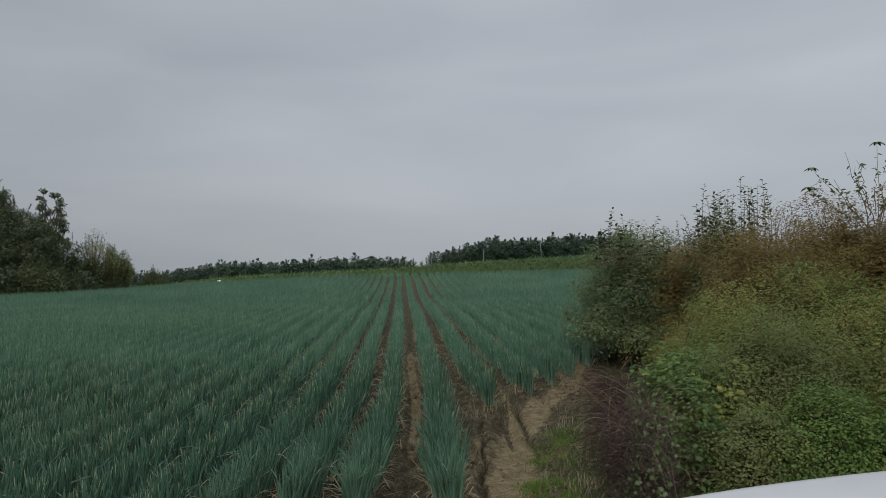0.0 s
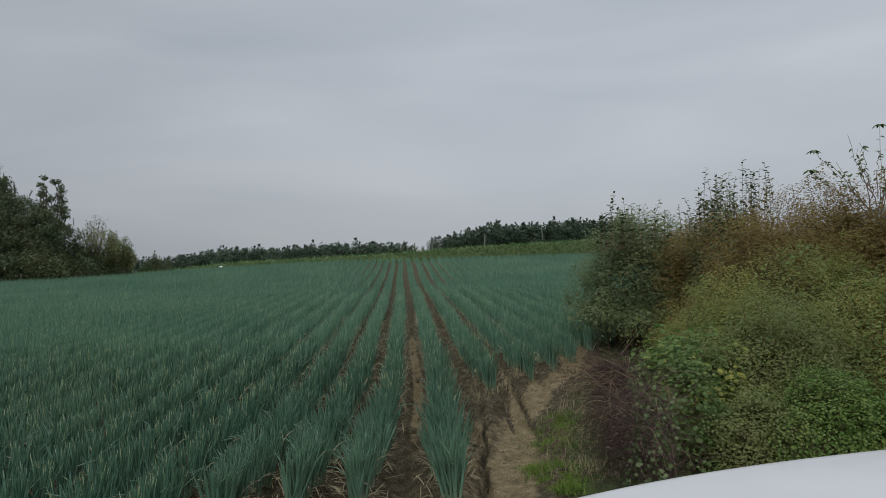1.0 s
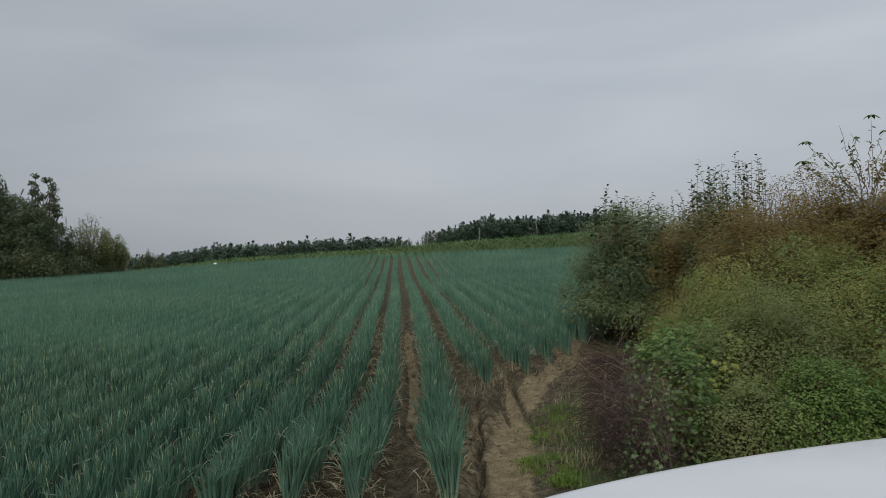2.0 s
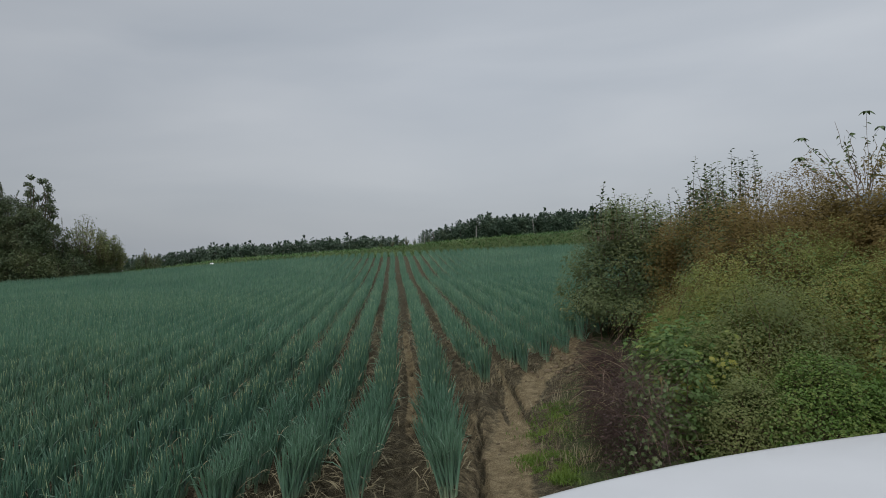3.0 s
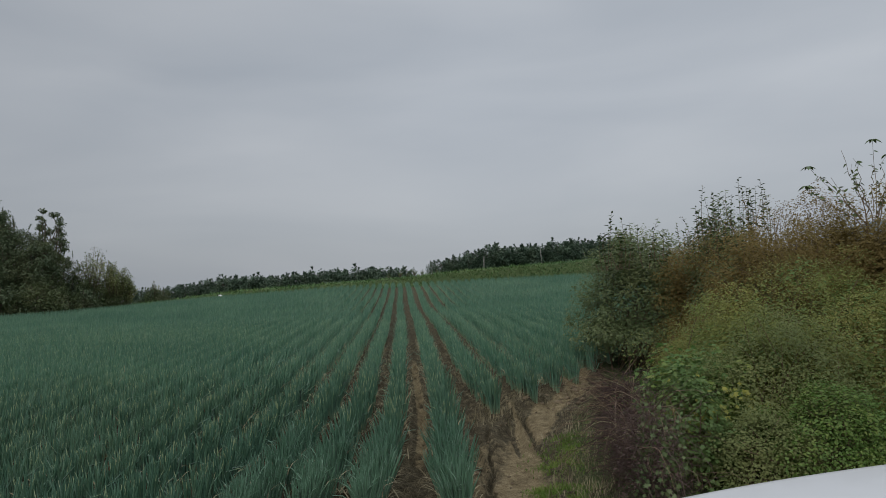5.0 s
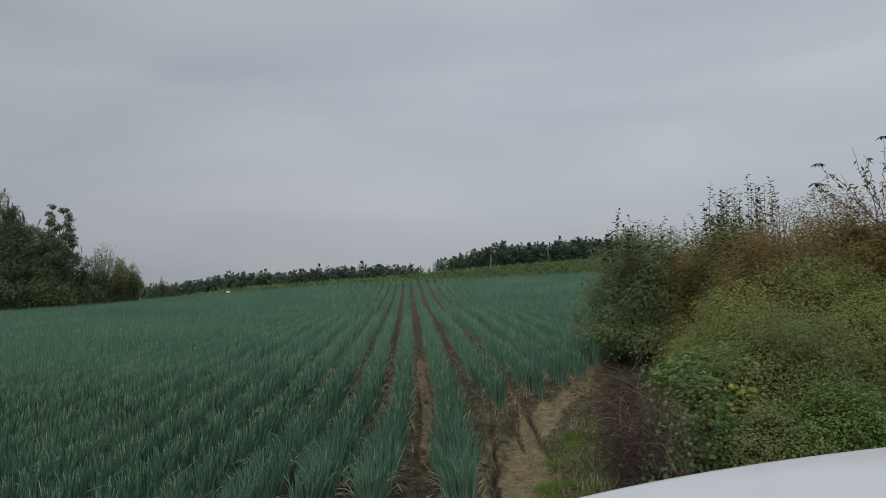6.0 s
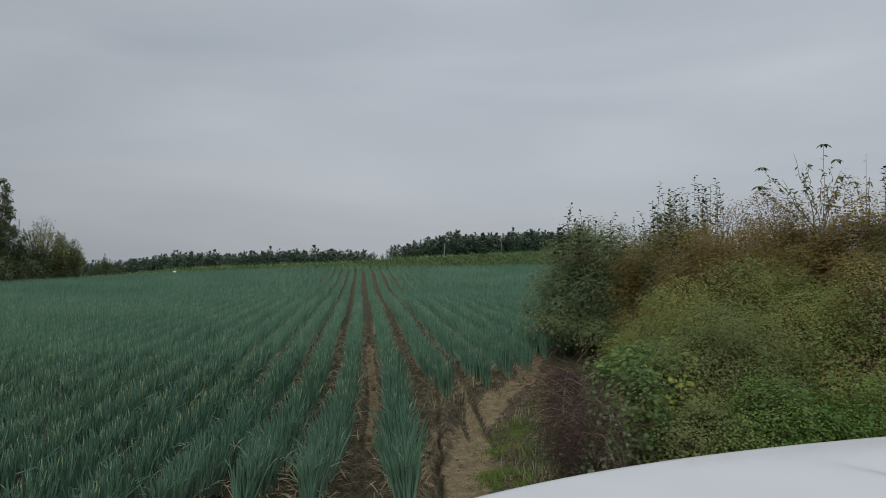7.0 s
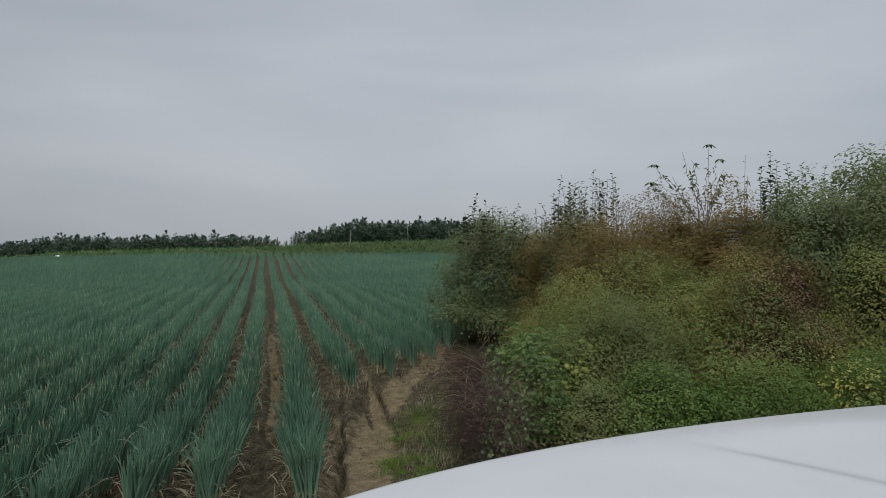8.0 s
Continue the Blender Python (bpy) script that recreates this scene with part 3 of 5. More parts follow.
def onion_plant(seed):
    """One spring onion: a pale stalk with its tube leaves, and sometimes a withered leaf at the foot."""
    r = np.random.default_rng(seed)
    C = np.array([[(0, 0, -0.03), (0.002, 0, 0.04), (0, 0.002, 0.10)]])
    V, F, al = tubes(C, np.array([[0.014, 0.013, 0.011]]), 7)
    root = new("spring_onion", mesh_np("spring_onion", V, F, [M_ONION], {"along": al * 0.12}, True))
    tagged(root, "tall blue-green spring onion plant in ridged soil", "spring onion", "spring onions at the near row ends")
    n = int(r.integers(5, 8))
    b, az, tilt, bend, length, hook = plant_leaves(n, np.zeros((1, 3)), r, 1.0, False)
    C, R = stalks(b, az, tilt, bend, length, r.uniform(0.0070, 0.0108, n), 6, 5, 0.12, hook)
    for i in range(n):
        V, F, al = tubes(C[i:i + 1], R[i:i + 1], 5)
        part("leaf", mesh_np("leaf", V, F, [M_ONION], {"along": al}, True), root)
    for i in range(int(r.integers(0, 3))):
        V, F, al = ribbons(np.array([[0, 0, 0.05]]), r.uniform(0, 6.28, 1), r.uniform(0.5, 0.9, 1), r.uniform(0.8, 1.7, 1), r.uniform(0.15, 0.3, 1), np.full(1, 0.009), 4)
        part("dry_leaf", mesh_np("dry_leaf", V, F, [M_STRAW], {"along": al * 0 + 0.5}), root, "withered straw-coloured leaf")
    return root


NEAR_Y = 6.6


def row_points(k, gap, y0, y1, r, spread):
    y = np.arange(y0, y1, gap)
    y = y + r.uniform(-0.4, 0.4, len(y)) * gap
    # the trodden furrow is wider, and the rows that end at the path spread out
    shift = {0: -0.01, -1: -0.025, 1: -0.04}.get(k, 0.0) * (1 - smooth((y - 10) / 4))
    spread = spread * (1 + ({1: 0.25, 2: 0.4}.get(k, 0.8) * smooth((15 - y) / 5) if k > 0 else 0.0)) * (1.30 if k in (0, 1) else 1.06 if k > -4 else 0.80)
    x = ROW_X + k * PITCH + shift + row_bend(y, ROW_X + k * PITCH) + r.uniform(-spread, spread, len(y)) * np.clip((y - row_start(k)) / 0.9, 0.25, 1)
    return x, y


def onion_field():
    r = np.random.default_rng(11)
    near, tube_pts, mid_pts, far_pts, side_pts = [], [], [], [], []
    for k in range(-110, 60):
        x0 = ROW_X + k * PITCH
        s = float(row_start(k))
        e = float(field_edge(x0))
        if k in (-3, -2, -1, 0):
            x, y = row_points(k, 0.027, s, NEAR_Y, r, 0.098)
            near += [(a, b) for a, b in zip(x, y)]
            s = NEAR_Y
        for pts, gap, y0, y1, spread in ((tube_pts, 0.031, s, 11.0, 0.076), (mid_pts, 0.032, max(s, 8.0), 24.0, 0.062), (far_pts, 0.056, max(s, 18.0), e, 0.062), (side_pts, 0.25, s, e, 0.08)):
            x, y = row_points(k, gap, y0, min(y1, e), r, spread)
            pts.append(np.stack([x, y], 1))
    seen = lambda p: (p[:, 0] > -0.70 * p[:, 1] - 1.2) & (p[:, 0] < 0.42 * p[:, 1] + 1.0)
    inview = lambda p: p[seen(p)]
    tube_pts, mid_pts, far_pts = [inview(np.concatenate(p)) for p in (tube_pts, mid_pts, far_pts)]
    side_pts = np.concatenate(side_pts)
    side_pts = side_pts[~seen(side_pts) & (side_pts[:, 0] < 24)]
    side_pts = side_pts[(side_pts[:, 0] < 0) | (side_pts[:, 1] > 22)]
    tube_pts = tube_pts[r.uniform(8, 11, len(tube_pts)) > tube_pts[:, 1]]
    mid_pts = mid_pts[(r.uniform(8, 11, len(mid_pts)) < mid_pts[:, 1]) & (r.uniform(18, 24, len(mid_pts)) > mid_pts[:, 1])]
    far_pts = far_pts[r.uniform(18, 24, len(far_pts)) < far_pts[:, 1]]
    stock = {}
    for a, b in near:
        off = float(row_u(a, b))
        off = (off - round(off)) * PITCH / ROW_HALF
        m = pose(a, b, float(ground_z(a, b)) - 0.01, r.normal(0, 4), 10 * off + r.normal(0, 2.5), 0) @ pose(0, 0, 0, 0, 0, r.uniform(0, 360)) @ Matrix.Scale(r.uniform(0.94, 1.08) * float(dome(a, b)), 4)
        kind = int(r.integers(12))
        if kind not in stock:
            stock[kind] = onion_plant(100 + kind)
            stock[kind].matrix_world = m
        else:
            ob = copy_thing(stock[kind], m)
            ob.matrix_basis = m
    groups = []
    rise = lambda pts: np.column_stack([pts, ground_z(pts[:, 0], pts[:, 1]) - 0.01])
    b, az, tilt, bend, length, hook = plant_leaves(5, rise(tube_pts), r)
    C, R = stalks(b, az, tilt, bend, length, r.uniform(0.0072, 0.0112, len(b)), 3, 3, 0.15, hook)
    groups.append(tubes(C, R, 3))
    deep = far_pts[:, 1] > 32
    for pts, nl, segs, w0, w1 in ((mid_pts, 6, 2, 0.013, 0.019), (far_pts[~deep], 4, 2, 0.018, 0.028), (far_pts[deep], 3, 1, 0.028, 0.042), (side_pts, 3, 1, 0.028, 0.042)):
        b, az, tilt, bend, length, hook = plant_leaves(nl, rise(pts), r)
        V, F, al = ribbons(b, az, tilt, bend, length, r.uniform(w0, w1, len(b)), segs, r.uniform(-1.5, 1.5, len(b)), hook * (segs > 1))
        # far blades end at 0.80, in the dimmed part of the leaf colour
        groups.append((V, F, al * (0.97 if w0 < 0.015 else 0.80)))
    off, Vs, Fs, As = 0, [], [], []
    for V, F, A in groups:
        Vs.append(V), Fs.append(F + off), As.append(A)
        off += len(V)
    me = mesh_np("onion_crop", np.concatenate(Vs), np.concatenate(Fs), [M_ONION], {"along": np.concatenate(As)}, True)
    tagged(new("onion_crop", me), "dense rows of blue-green spring onions across the field", "onion crop", kind="stuff")
    # dry leaves along the feet of the rows and straw in the furrows
    pts = []
    for k in range(-20, 9):
        x, y = row_points(k, 0.05, float(row_start(k)), 17, r, 0.04)
        x = x + r.choice([-1, 1], len(x)) * r.uniform(0.10, 0.21, len(x))
        pts.append(np.stack([x, y], 1))
    pts = inview(np.concatenate(pts))
    pts = pts[(pts[:, 0] < 0.30) | (pts[:, 1] > 7.6) | (r.uniform(0, 1, len(pts)) < 0.12)]
    base = np.column_stack([pts, ground_z(pts[:, 0], pts[:, 1]) + r.uniform(0.005, 0.06, len(pts))])
    n = len(base)
    V, F, al = ribbons(base, r.uniform(0, 6.28, n), r.uniform(0.9, 1.5, n), r.uniform(0.0, 0.5, n), r.uniform(0.08, 0.24, n), r.uniform(0.006, 0.012, n), 4)
    # those that still hang from the sides of the rows
    pts, side = [], []
    for k in range(-12, 5):
        x, y = row_points(k, 0.028 if k in (-1, 0) else 0.04, float(row_start(k)), 15, r, 0.015)
        d = r.choice([-1, 1], len(x))
        x = x + d * r.uniform(0.085, 0.135, len(x))
        pts.append(np.stack([x, y], 1)), side.append(d)
    pts, side = np.concatenate(pts), np.concatenate(side)
    side, pts = side[seen(pts)], pts[seen(pts)]
    n = len(pts)
    base = np.column_stack([pts, ground_z(pts[:, 0], pts[:, 1]) + r.uniform(0.03, 0.24, n)])
    V2, F2, _ = ribbons(base, np.where(side > 0, 0, math.pi) + r.normal(0, 0.8, n), r.uniform(0.25, 1.0, n), r.uniform(0.6, 2.0, n), r.uniform(0.09, 0.22, n), r.uniform(0.007, 0.012, n), 4)
    V, F = np.concatenate([V, V2]), np.concatenate([F, F2 + len(V)])
    tagged(new("dry_onion_leaves", mesh_np("dry_onion_leaves", V, F, [M_STRAW])), "withered straw-coloured onion leaves along the furrows", "dry leaves", kind="stuff")


onion_field()

# ---------------------------------------------------------------- path edge: clods, straw, grass


def clods():
    r = np.random.default_rng(21)
    ico = bmesh.new()
    bmesh.ops.create_icosphere(ico, subdivisions=2, radius=1)
    T = np.array([v.co[:] for v in ico.verts])
    F = np.array([[v.index for v in f.verts] for f in ico.faces])
    ico.free()
    n = 420
    y = r.uniform(4.3, 13, n)
    x = path_x(y) + r.normal(-0.35, 0.35, n)
    big = slice(0, 26)
    y[big] = r.uniform(8.8, 10.6, 26)
    x[big] = path_x(y[big]) + r.normal(0.0, 0.25, 26)
    s = r.lognormal(-4.7, 0.5, n)
    s[big] = r.uniform(0.02, 0.075, 26)
    P = np.column_stack([x, y, ground_z(x, y) + s * 0.05])
    V = P[:, None] + T[None] * s[:, None, None] * r.uniform(0.72, 1.12, (n, len(T), 1)) * np.array([1.1, 1.0, 0.7])
    FF = F[None] + (np.arange(n) * len(T))[:, None, None]
    tagged(new("soil_clods", mesh_np("soil_clods", V.reshape(-1, 3), FF.reshape(-1, 3), [M_CLOD], None, False)), "dry crumbled earth clods along the path", "soil clods", kind="stuff")


clods()


def grass_patch(name, centers, label, mat, n, spread, lo, hi, seed, width=0.007):
    r = np.random.default_rng(seed)
    c = np.array(centers)
    pick = r.integers(0, len(c), n)
    xy = c[pick, :2] + r.normal(0, 1, (n, 2)) * c[pick, 2:3] * spread
    base = np.column_stack([xy, ground_z(xy[:, 0], xy[:, 1])])
    V, F, _ = ribbons(base, r.uniform(0, 6.28, n), r.uniform(0.0, 0.6, n), r.uniform(0.2, 1.4, n), r.uniform(lo, hi, n), r.uniform(0.6, 1.4, n) * width, 3)
    return tagged(new(name, mesh_np(name, V, F, [mat])), label, "grass", kind="stuff")


grass_patch("grass_verge", [(1.15, 5.35, 0.08), (1.24, 5.15, 0.09), (1.14, 5.5, 0.07), (1.30, 5.45, 0.09), (1.24, 4.95, 0.07), (1.40, 6.1, 0.14), (1.58, 6.6, 0.14), (1.75, 7.0, 0.12)],
            "bright green grass tufts beside the earth path", M_GRASS, 6200, 0.9, 0.02, 0.065, 31)
grass_patch("dry_grass_verge", [(1.45, 5.4, 0.2), (1.65, 6.2, 0.2), (1.95, 7.2, 0.22), (2.25, 8.2, 0.2), (2.7, 9.5, 0.25), (0.95, 7.9, 0.2), (1.2, 8.3, 0.2), (1.7, 9.3, 0.25)],
            "withered straw grass at the foot of the hedge", M_STRAW, 2600, 1.0, 0.04, 0.14, 32, 0.005)

grass_patch("weedy_grass", [(4.4, 4.6, 0.3), (5.2, 4.4, 0.35), (6.1, 4.2, 0.4), (6.3, 4.3, 0.4)],
            "yellow-green grass growing through the roadside weeds", M_GRASS, 3800, 1.0, 0.2, 0.65, 33, 0.009)

# ---------------------------------------------------------------- the overgrown hedge


def lump_points(n, c, rad, r, rough=0.22, depth=0.22, freq=1.6, low=-0.15):
    """Points through the outer part of an uneven dome of foliage, and the outward direction at each."""
    d = norm(r.normal(0, 1, (int(n * 2.2), 3)))
    d = d[d[:, 2] > low][:n]
    q = np.array([noise.fractal(Vector((c[0] + v[0] * rad[0], c[1] + v[1] * rad[1], v[2] * rad[2])) * freq, 0.9, 2.1, 4) for v in d])
    f = np.minimum(1 + rough * q, 1.14) * (1 - np.abs(r.normal(0, depth, len(d))))
    p = d * np.array(rad) * f[:, None]
    # dome walls stand nearly upright below, so that the foliage reaches the ground
    p[:, 2] = np.where(p[:, 2] < 0, 0, p[:, 2])
    return p + np.array([c[0], c[1], 0]), norm(d / np.array(rad))


def shrub(name, c, rad, n, leaf, mat, label, category, seed, template=DIAMOND, rough=0.22, depth=0.22, freq=1.6, stems=60, stem_mat=None, low=-0.05, clumps=60, core=1.0, slim=0.7, bare=0.0):
    """A shrub: stems from the ground, and leaves through an uneven dome. rad: half width, half depth, height. bare: height below which the stems show."""
    r = np.random.default_rng(seed)
    z0 = float(base_z(c[0], c[1]))
    root = thing(name, (c[0], c[1], z0), label, category)
    P, D = lump_points(int(n * 0.42), (0, 0, 0), rad, r, rough, depth * 0.3, freq, low)
    Pi, Di = lump_points(int(n * 0.16), (0, 0, 0), rad, r, rough, depth * 1.5, freq, low)
    P, D = np.concatenate([P, Pi]), np.concatenate([D, Di])
    K = clumps
    cp, cd = lump_points(K, (0, 0, 0), rad, r, rough, depth * 0.6, freq, low)
    pick = r.integers(0, len(cp), int(n * 0.42))
    dd = norm(r.normal(0, 1, (len(pick), 3)) + cd[pick] * 0.5)
    size = np.minimum(min(rad) * 0.26, 0.32) * r.uniform(0.5, 1.25, len(cp))
    Q = cp[pick] + dd * size[pick][:, None] * (1 - np.abs(r.normal(0, 0.18, (len(pick), 1)))) * np.array([1.15, 1.15, 0.85])
    P, D = np.concatenate([P, Q]), np.concatenate([D, dd])
    inner, inner_d = lump_points(int(core * 1500 * (rad[0] + rad[1]) * rad[2]), (0, 0, 0), [a * 0.86 for a in rad], r, rough, depth * 0.5, freq, low)
    P, D = np.concatenate([P, inner]), np.concatenate([D, inner_d])
    big = np.zeros(len(P), bool)
    big[len(P) - len(inner):] = True
    keep = (P[:, 2] > -0.02) & (P[:, 2] > bare * r.uniform(0.5, 1.1, len(P)) - 0.03)
    big = big[keep]
    P, D = P[keep], D[keep]
    P[:, 2] += 0.02 + r.uniform(0, 0.05, len(P))
    m = len(P)
    N = norm(D * 0.8 + r.normal(0, 0.38, (m, 3)) + np.array([0, 0, 0.85]))
    A = norm(D * 0.5 + r.normal(0, 0.7, (m, 3)) + np.array([0, 0, -0.15]))
    L = leaf * r.uniform(0.6, 1.35, m)
    L[big] = leaf * r.uniform(1.3, 1.9, big.sum()) if template is DIAMOND else leaf * r.uniform(1.2, 1.7, big.sum())
    W = L * r.uniform(0.8, 1.2, m) * slim
    part("leaves", leaves_mesh("leaves", P, N, A, L, W, template, [mat]), root, kind="stuff")
    s = min(stems, len(P))
    tips = P[r.integers(0, m, s)] * 0.97
    t = np.linspace(0, 1, 6)[None, :, None]
    foot = np.column_stack([r.normal(0, rad[0] * 0.35, s), r.normal(0, rad[1] * 0.35, s), np.zeros(s)])
    mid = foot * 0.6 + tips * 0.4 + np.column_stack([r.normal(0, 0.08, (s, 2)), rad[2] * 0.18 * np.ones(s)])
    C = foot[:, None] * (1 - t) ** 2 + 2 * mid[:, None] * t * (1 - t) + tips[:, None] * t ** 2
    R = np.linspace(1, 0.3, 6)[None] * r.uniform(0.004, 0.010, s)[:, None]
    V, F, _ = tubes(C, R, 3)
    part("stem_tangle", mesh_np("stem_tangle", V, F, [stem_mat or M_TWIG], None, True), root, kind="stuff")
    return root


def shoots(root, spots, r, leaf, mat, sides=4, gap=0.05, droop=0.0):
    """Upright leafy shoots under a shrub: spots are x, y, foot height, top height, lean, all from the shrub's base."""
    s = len(spots)
    S = np.array(spots)
    t = np.linspace(0, 1, 7)
    foot = S[:, :3]
    top = np.column_stack([S[:, 0] + S[:, 4], S[:, 1] + S[:, 4] * 0.3, S[:, 3]])
    C = foot[:, None] + (top - foot)[:, None] * t[None, :, None] + np.column_stack([r.normal(0, 0.05, (s, 2)), np.zeros(s)])[:, None] * (np.sin(t * math.pi))[None, :, None]
    R = np.linspace(1, 0.3, 7)[None] * np.full((s, 1), 0.006)
    for i in range(s):
        V, F, _ = tubes(C[i:i + 1], R[i:i + 1], sides)
        part("shoot", mesh_np("shoot", V, F, [M_TWIG], None, True), root)
    P, A = [], []
    for i in range(s):
        n = int((S[i, 3] - S[i, 2]) / gap)
        for j in range(n):
            u = (j + 0.3) / n
            p = np.array([np.interp(u, t, C[i, :, k]) for k in range(3)])
            az = j * 2.4 + r.uniform(-0.4, 0.4)
            P.append(p), A.append((math.cos(az), math.sin(az), 0.14 - droop))
    P, A = np.array(P), np.array(A)
    N = np.column_stack([-A[:, 0] * 0.4, -A[:, 1] * 0.4, np.ones(len(A))]) + r.normal(0, 0.32, A.shape)
    L = leaf * r.uniform(0.7, 1.25, len(P))
    part("shoot_foliage", leaves_mesh("shoot_foliage", P, N, A, L, L * 0.62, OVATE, [mat]), root, kind="stuff")


hr = np.random.default_rng(51)


def stand(tops, base, r, foot, sides=2):
    """Shoots for the given tops (x, y, z), each with a few lower ones about it, from a shrub's base."""
    out = []
    for x, y, z in tops:
        out.append((x - base[0], y - base[1], foot, z, r.uniform(-.05, .05)))
        for i in range(sides):
            out.append((x - base[0] + r.normal(0, 0.09), y - base[1] + r.normal(0, 0.12), foot, z - r.uniform(0.10, 0.42), r.uniform(-.10, .10)))
    return [q for q in out if q[3] > foot + 0.12]


# far end: dark shrub with long pointed leaves
s1 = shrub("dark_shrub", (4.35, 11.3), (1.40, 1.2, 2.28), 34000, 0.054, M_SHRUB, "dark olive shrub with pointed leaves at the hedge end", "shrub", 61, rough=0.34, slim=0.45, clumps=110, stems=220, bare=0.50)
shoots(s1, stand([(3.43, 10.5, 2.66), (3.49, 10.5, 2.38), (3.66, 10.5, 2.54), (3.79, 10.5, 2.47), (3.94, 10.5, 2.44), (4.25, 10.5, 2.53), (4.15, 10.5, 2.37), (3.3, 10.6, 2.2)], (4.35, 11.3), hr, 1.7, 3), hr, 0.080, M_SHOOT, gap=0.040)
s2 = shrub("rusty_shrub", (5.05, 10.2), (1.0, 0.9, 2.40), 27000, 0.035, M_RUST, "rusty brown shrub with withering leaves in the hedge", "shrub", 62, rough=0.28, core=1.6)
# tall leafy shoots in the middle
s3 = shrub("leafy_shrub", (4.90, 9.5), (0.72, 0.7, 2.62), 12000, 0.050, M_SHRUB, "upright leafy shrub with tall shoots in the hedge", "shrub", 63, rough=0.25, slim=0.5)
shoots(s3, stand([(4.10, 9.5, 2.44), (4.23, 9.5, 2.54), (4.43, 9.5, 2.69), (4.58, 9.5, 2.99), (4.69, 9.5, 2.89), (4.80, 9.5, 2.83), (4.93, 9.5, 2.91), (5.02, 9.5, 2.84), (5.13, 9.5, 3.09), (5.23, 9.5, 2.88), (5.36, 9.5, 2.96), (5.46, 9.5, 3.05)],
                 (4.90, 9.5), hr, 1.8, 3), hr, 0.068, M_SHOOT, gap=0.036)
s4 = shrub("shooting_shrub", (7.3, 7.9), (0.8, 0.6, 2.70), 11000, 0.048, M_SHRUB, "green shrub with leafy shoots standing above the hedge", "shrub", 75, rough=0.25, slim=0.5)
shoots(s4, stand([(7.05, 8, 3.08), (7.17, 8, 3.30), (7.25, 8, 3.18), (7.44, 8, 3.15), (7.60, 8, 2.95), (7.75, 8, 3.15), (7.95, 8, 2.95), (8.17, 8, 3.15)], (7.3, 7.9), hr, 2.1), hr, 0.072, M_SHOOT, gap=0.028)
# yellow-green creeper mounds in front
shrub("vine_mound", (4.50, 7.30), (1.60, 1.4, 1.66), 84000, 0.0215, M_VINE, "yellow-green creeper mound sprawling over the hedge", "vine", 64, rough=0.34, freq=1.2, stems=120, clumps=120)
shrub("hop_vine", (4.40, 7.05), (1.40, 1.35, 1.56), 7500, 0.035, M_HOP, "green hop-like climber with lobed leaves over the mound", "vine", 72, LOBED, rough=0.34, freq=1.2, clumps=60, core=0.15)
shrub("vine_mound", (3.70, 7.2), (0.70, 0.9, 1.45), 17000, 0.025, M_VINE, "low yellow-green creeper mound beside the path", "vine", 65, rough=0.3)
shrub("dry_shrub", (5.85, 8.6), (1.0, 0.9, 2.62), 23000, 0.031, M_RUST, "dry brown weedy shrub with fine stems", "shrub", 66, rough=0.3, stems=200, core=1.6)
shrub("creeper_mound", (5.4, 6.3), (1.2, 1.0, 1.48), 46000, 0.0218, M_VINE, "green and brown creeper mound in the hedge", "vine", 67, rough=0.34, clumps=90)
shrub("hop_vine", (5.2, 6.1), (1.2, 0.9, 1.42), 5500, 0.037, M_HOP, "green hop-like climber with lobed leaves on the hedge", "vine", 73, LOBED, rough=0.34, core=0.15)
shrub("dry_creeper", (4.95, 8.2), (1.6, 0.95, 2.42), 34000, 0.026, M_RUST, "withered brown creeper over the top of the mound", "vine", 79, rough=0.30, freq=1.4, stems=320, clumps=60, core=1.6)
shrub("dry_creeper", (5.95, 6.6), (0.95, 0.8, 1.98), 20000, 0.028, M_RUST, "withered brown creeper hanging over the hedge", "vine", 77, rough=0.3, stems=260, stem_mat=M_DEAD)
shrub("creeper_mound", (7.1, 5.85), (1.15, 0.8, 2.05), 28000, 0.0255, M_VINE, "green and brown creeper over the end of the hedge", "vine", 87, rough=0.34, clumps=80)
shrub("sloping_shrub", (6.75, 6.75), (1.0, 0.85, 2.72), 28000, 0.034, M_SHRUB, "dense dark green shrub filling the hedge", "shrub", 86, rough=0.22)
shrub("green_shrub", (7.65, 6.3), (1.15, 1.1, 2.98), 26000, 0.040, M_SHRUB, "tall green shrub at the end of the hedge", "shrub", 68, rough=0.25)
shrub("rusty_shrub", (6.3, 7.6), (0.9, 0.8, 2.68), 24000, 0.032, M_RUST, "rusty brown shrub with withering leaves in the hedge", "shrub", 69, rough=0.28, core=1.6)
shrub("leafy_shrub", (6.75, 7.1), (0.7, 0.7, 2.50), 16000, 0.042, M_SHRUB, "green leafy shrub among the brown ones", "shrub", 74, rough=0.28)
shrub("green_shrub", (8.5, 7.3), (1.55, 1.0, 3.15), 17000, 0.054, M_SHRUB, "broad green shrub behind the hedge end", "shrub", 78, rough=0.2)
shrub("rusty_shrub", (6.05, 8.3), (0.9, 0.7, 2.52), 16000, 0.034, M_RUST, "dense brown withering shrub in the hedge", "shrub", 59, rough=0.26, core=1.6)
shrub("tangled_shrub", (7.35, 7.2), (1.0, 0.9, 2.55), 19000, 0.041, M_VINE, "tangled olive shrub overgrown with creeper", "shrub", 76, rough=0.26)
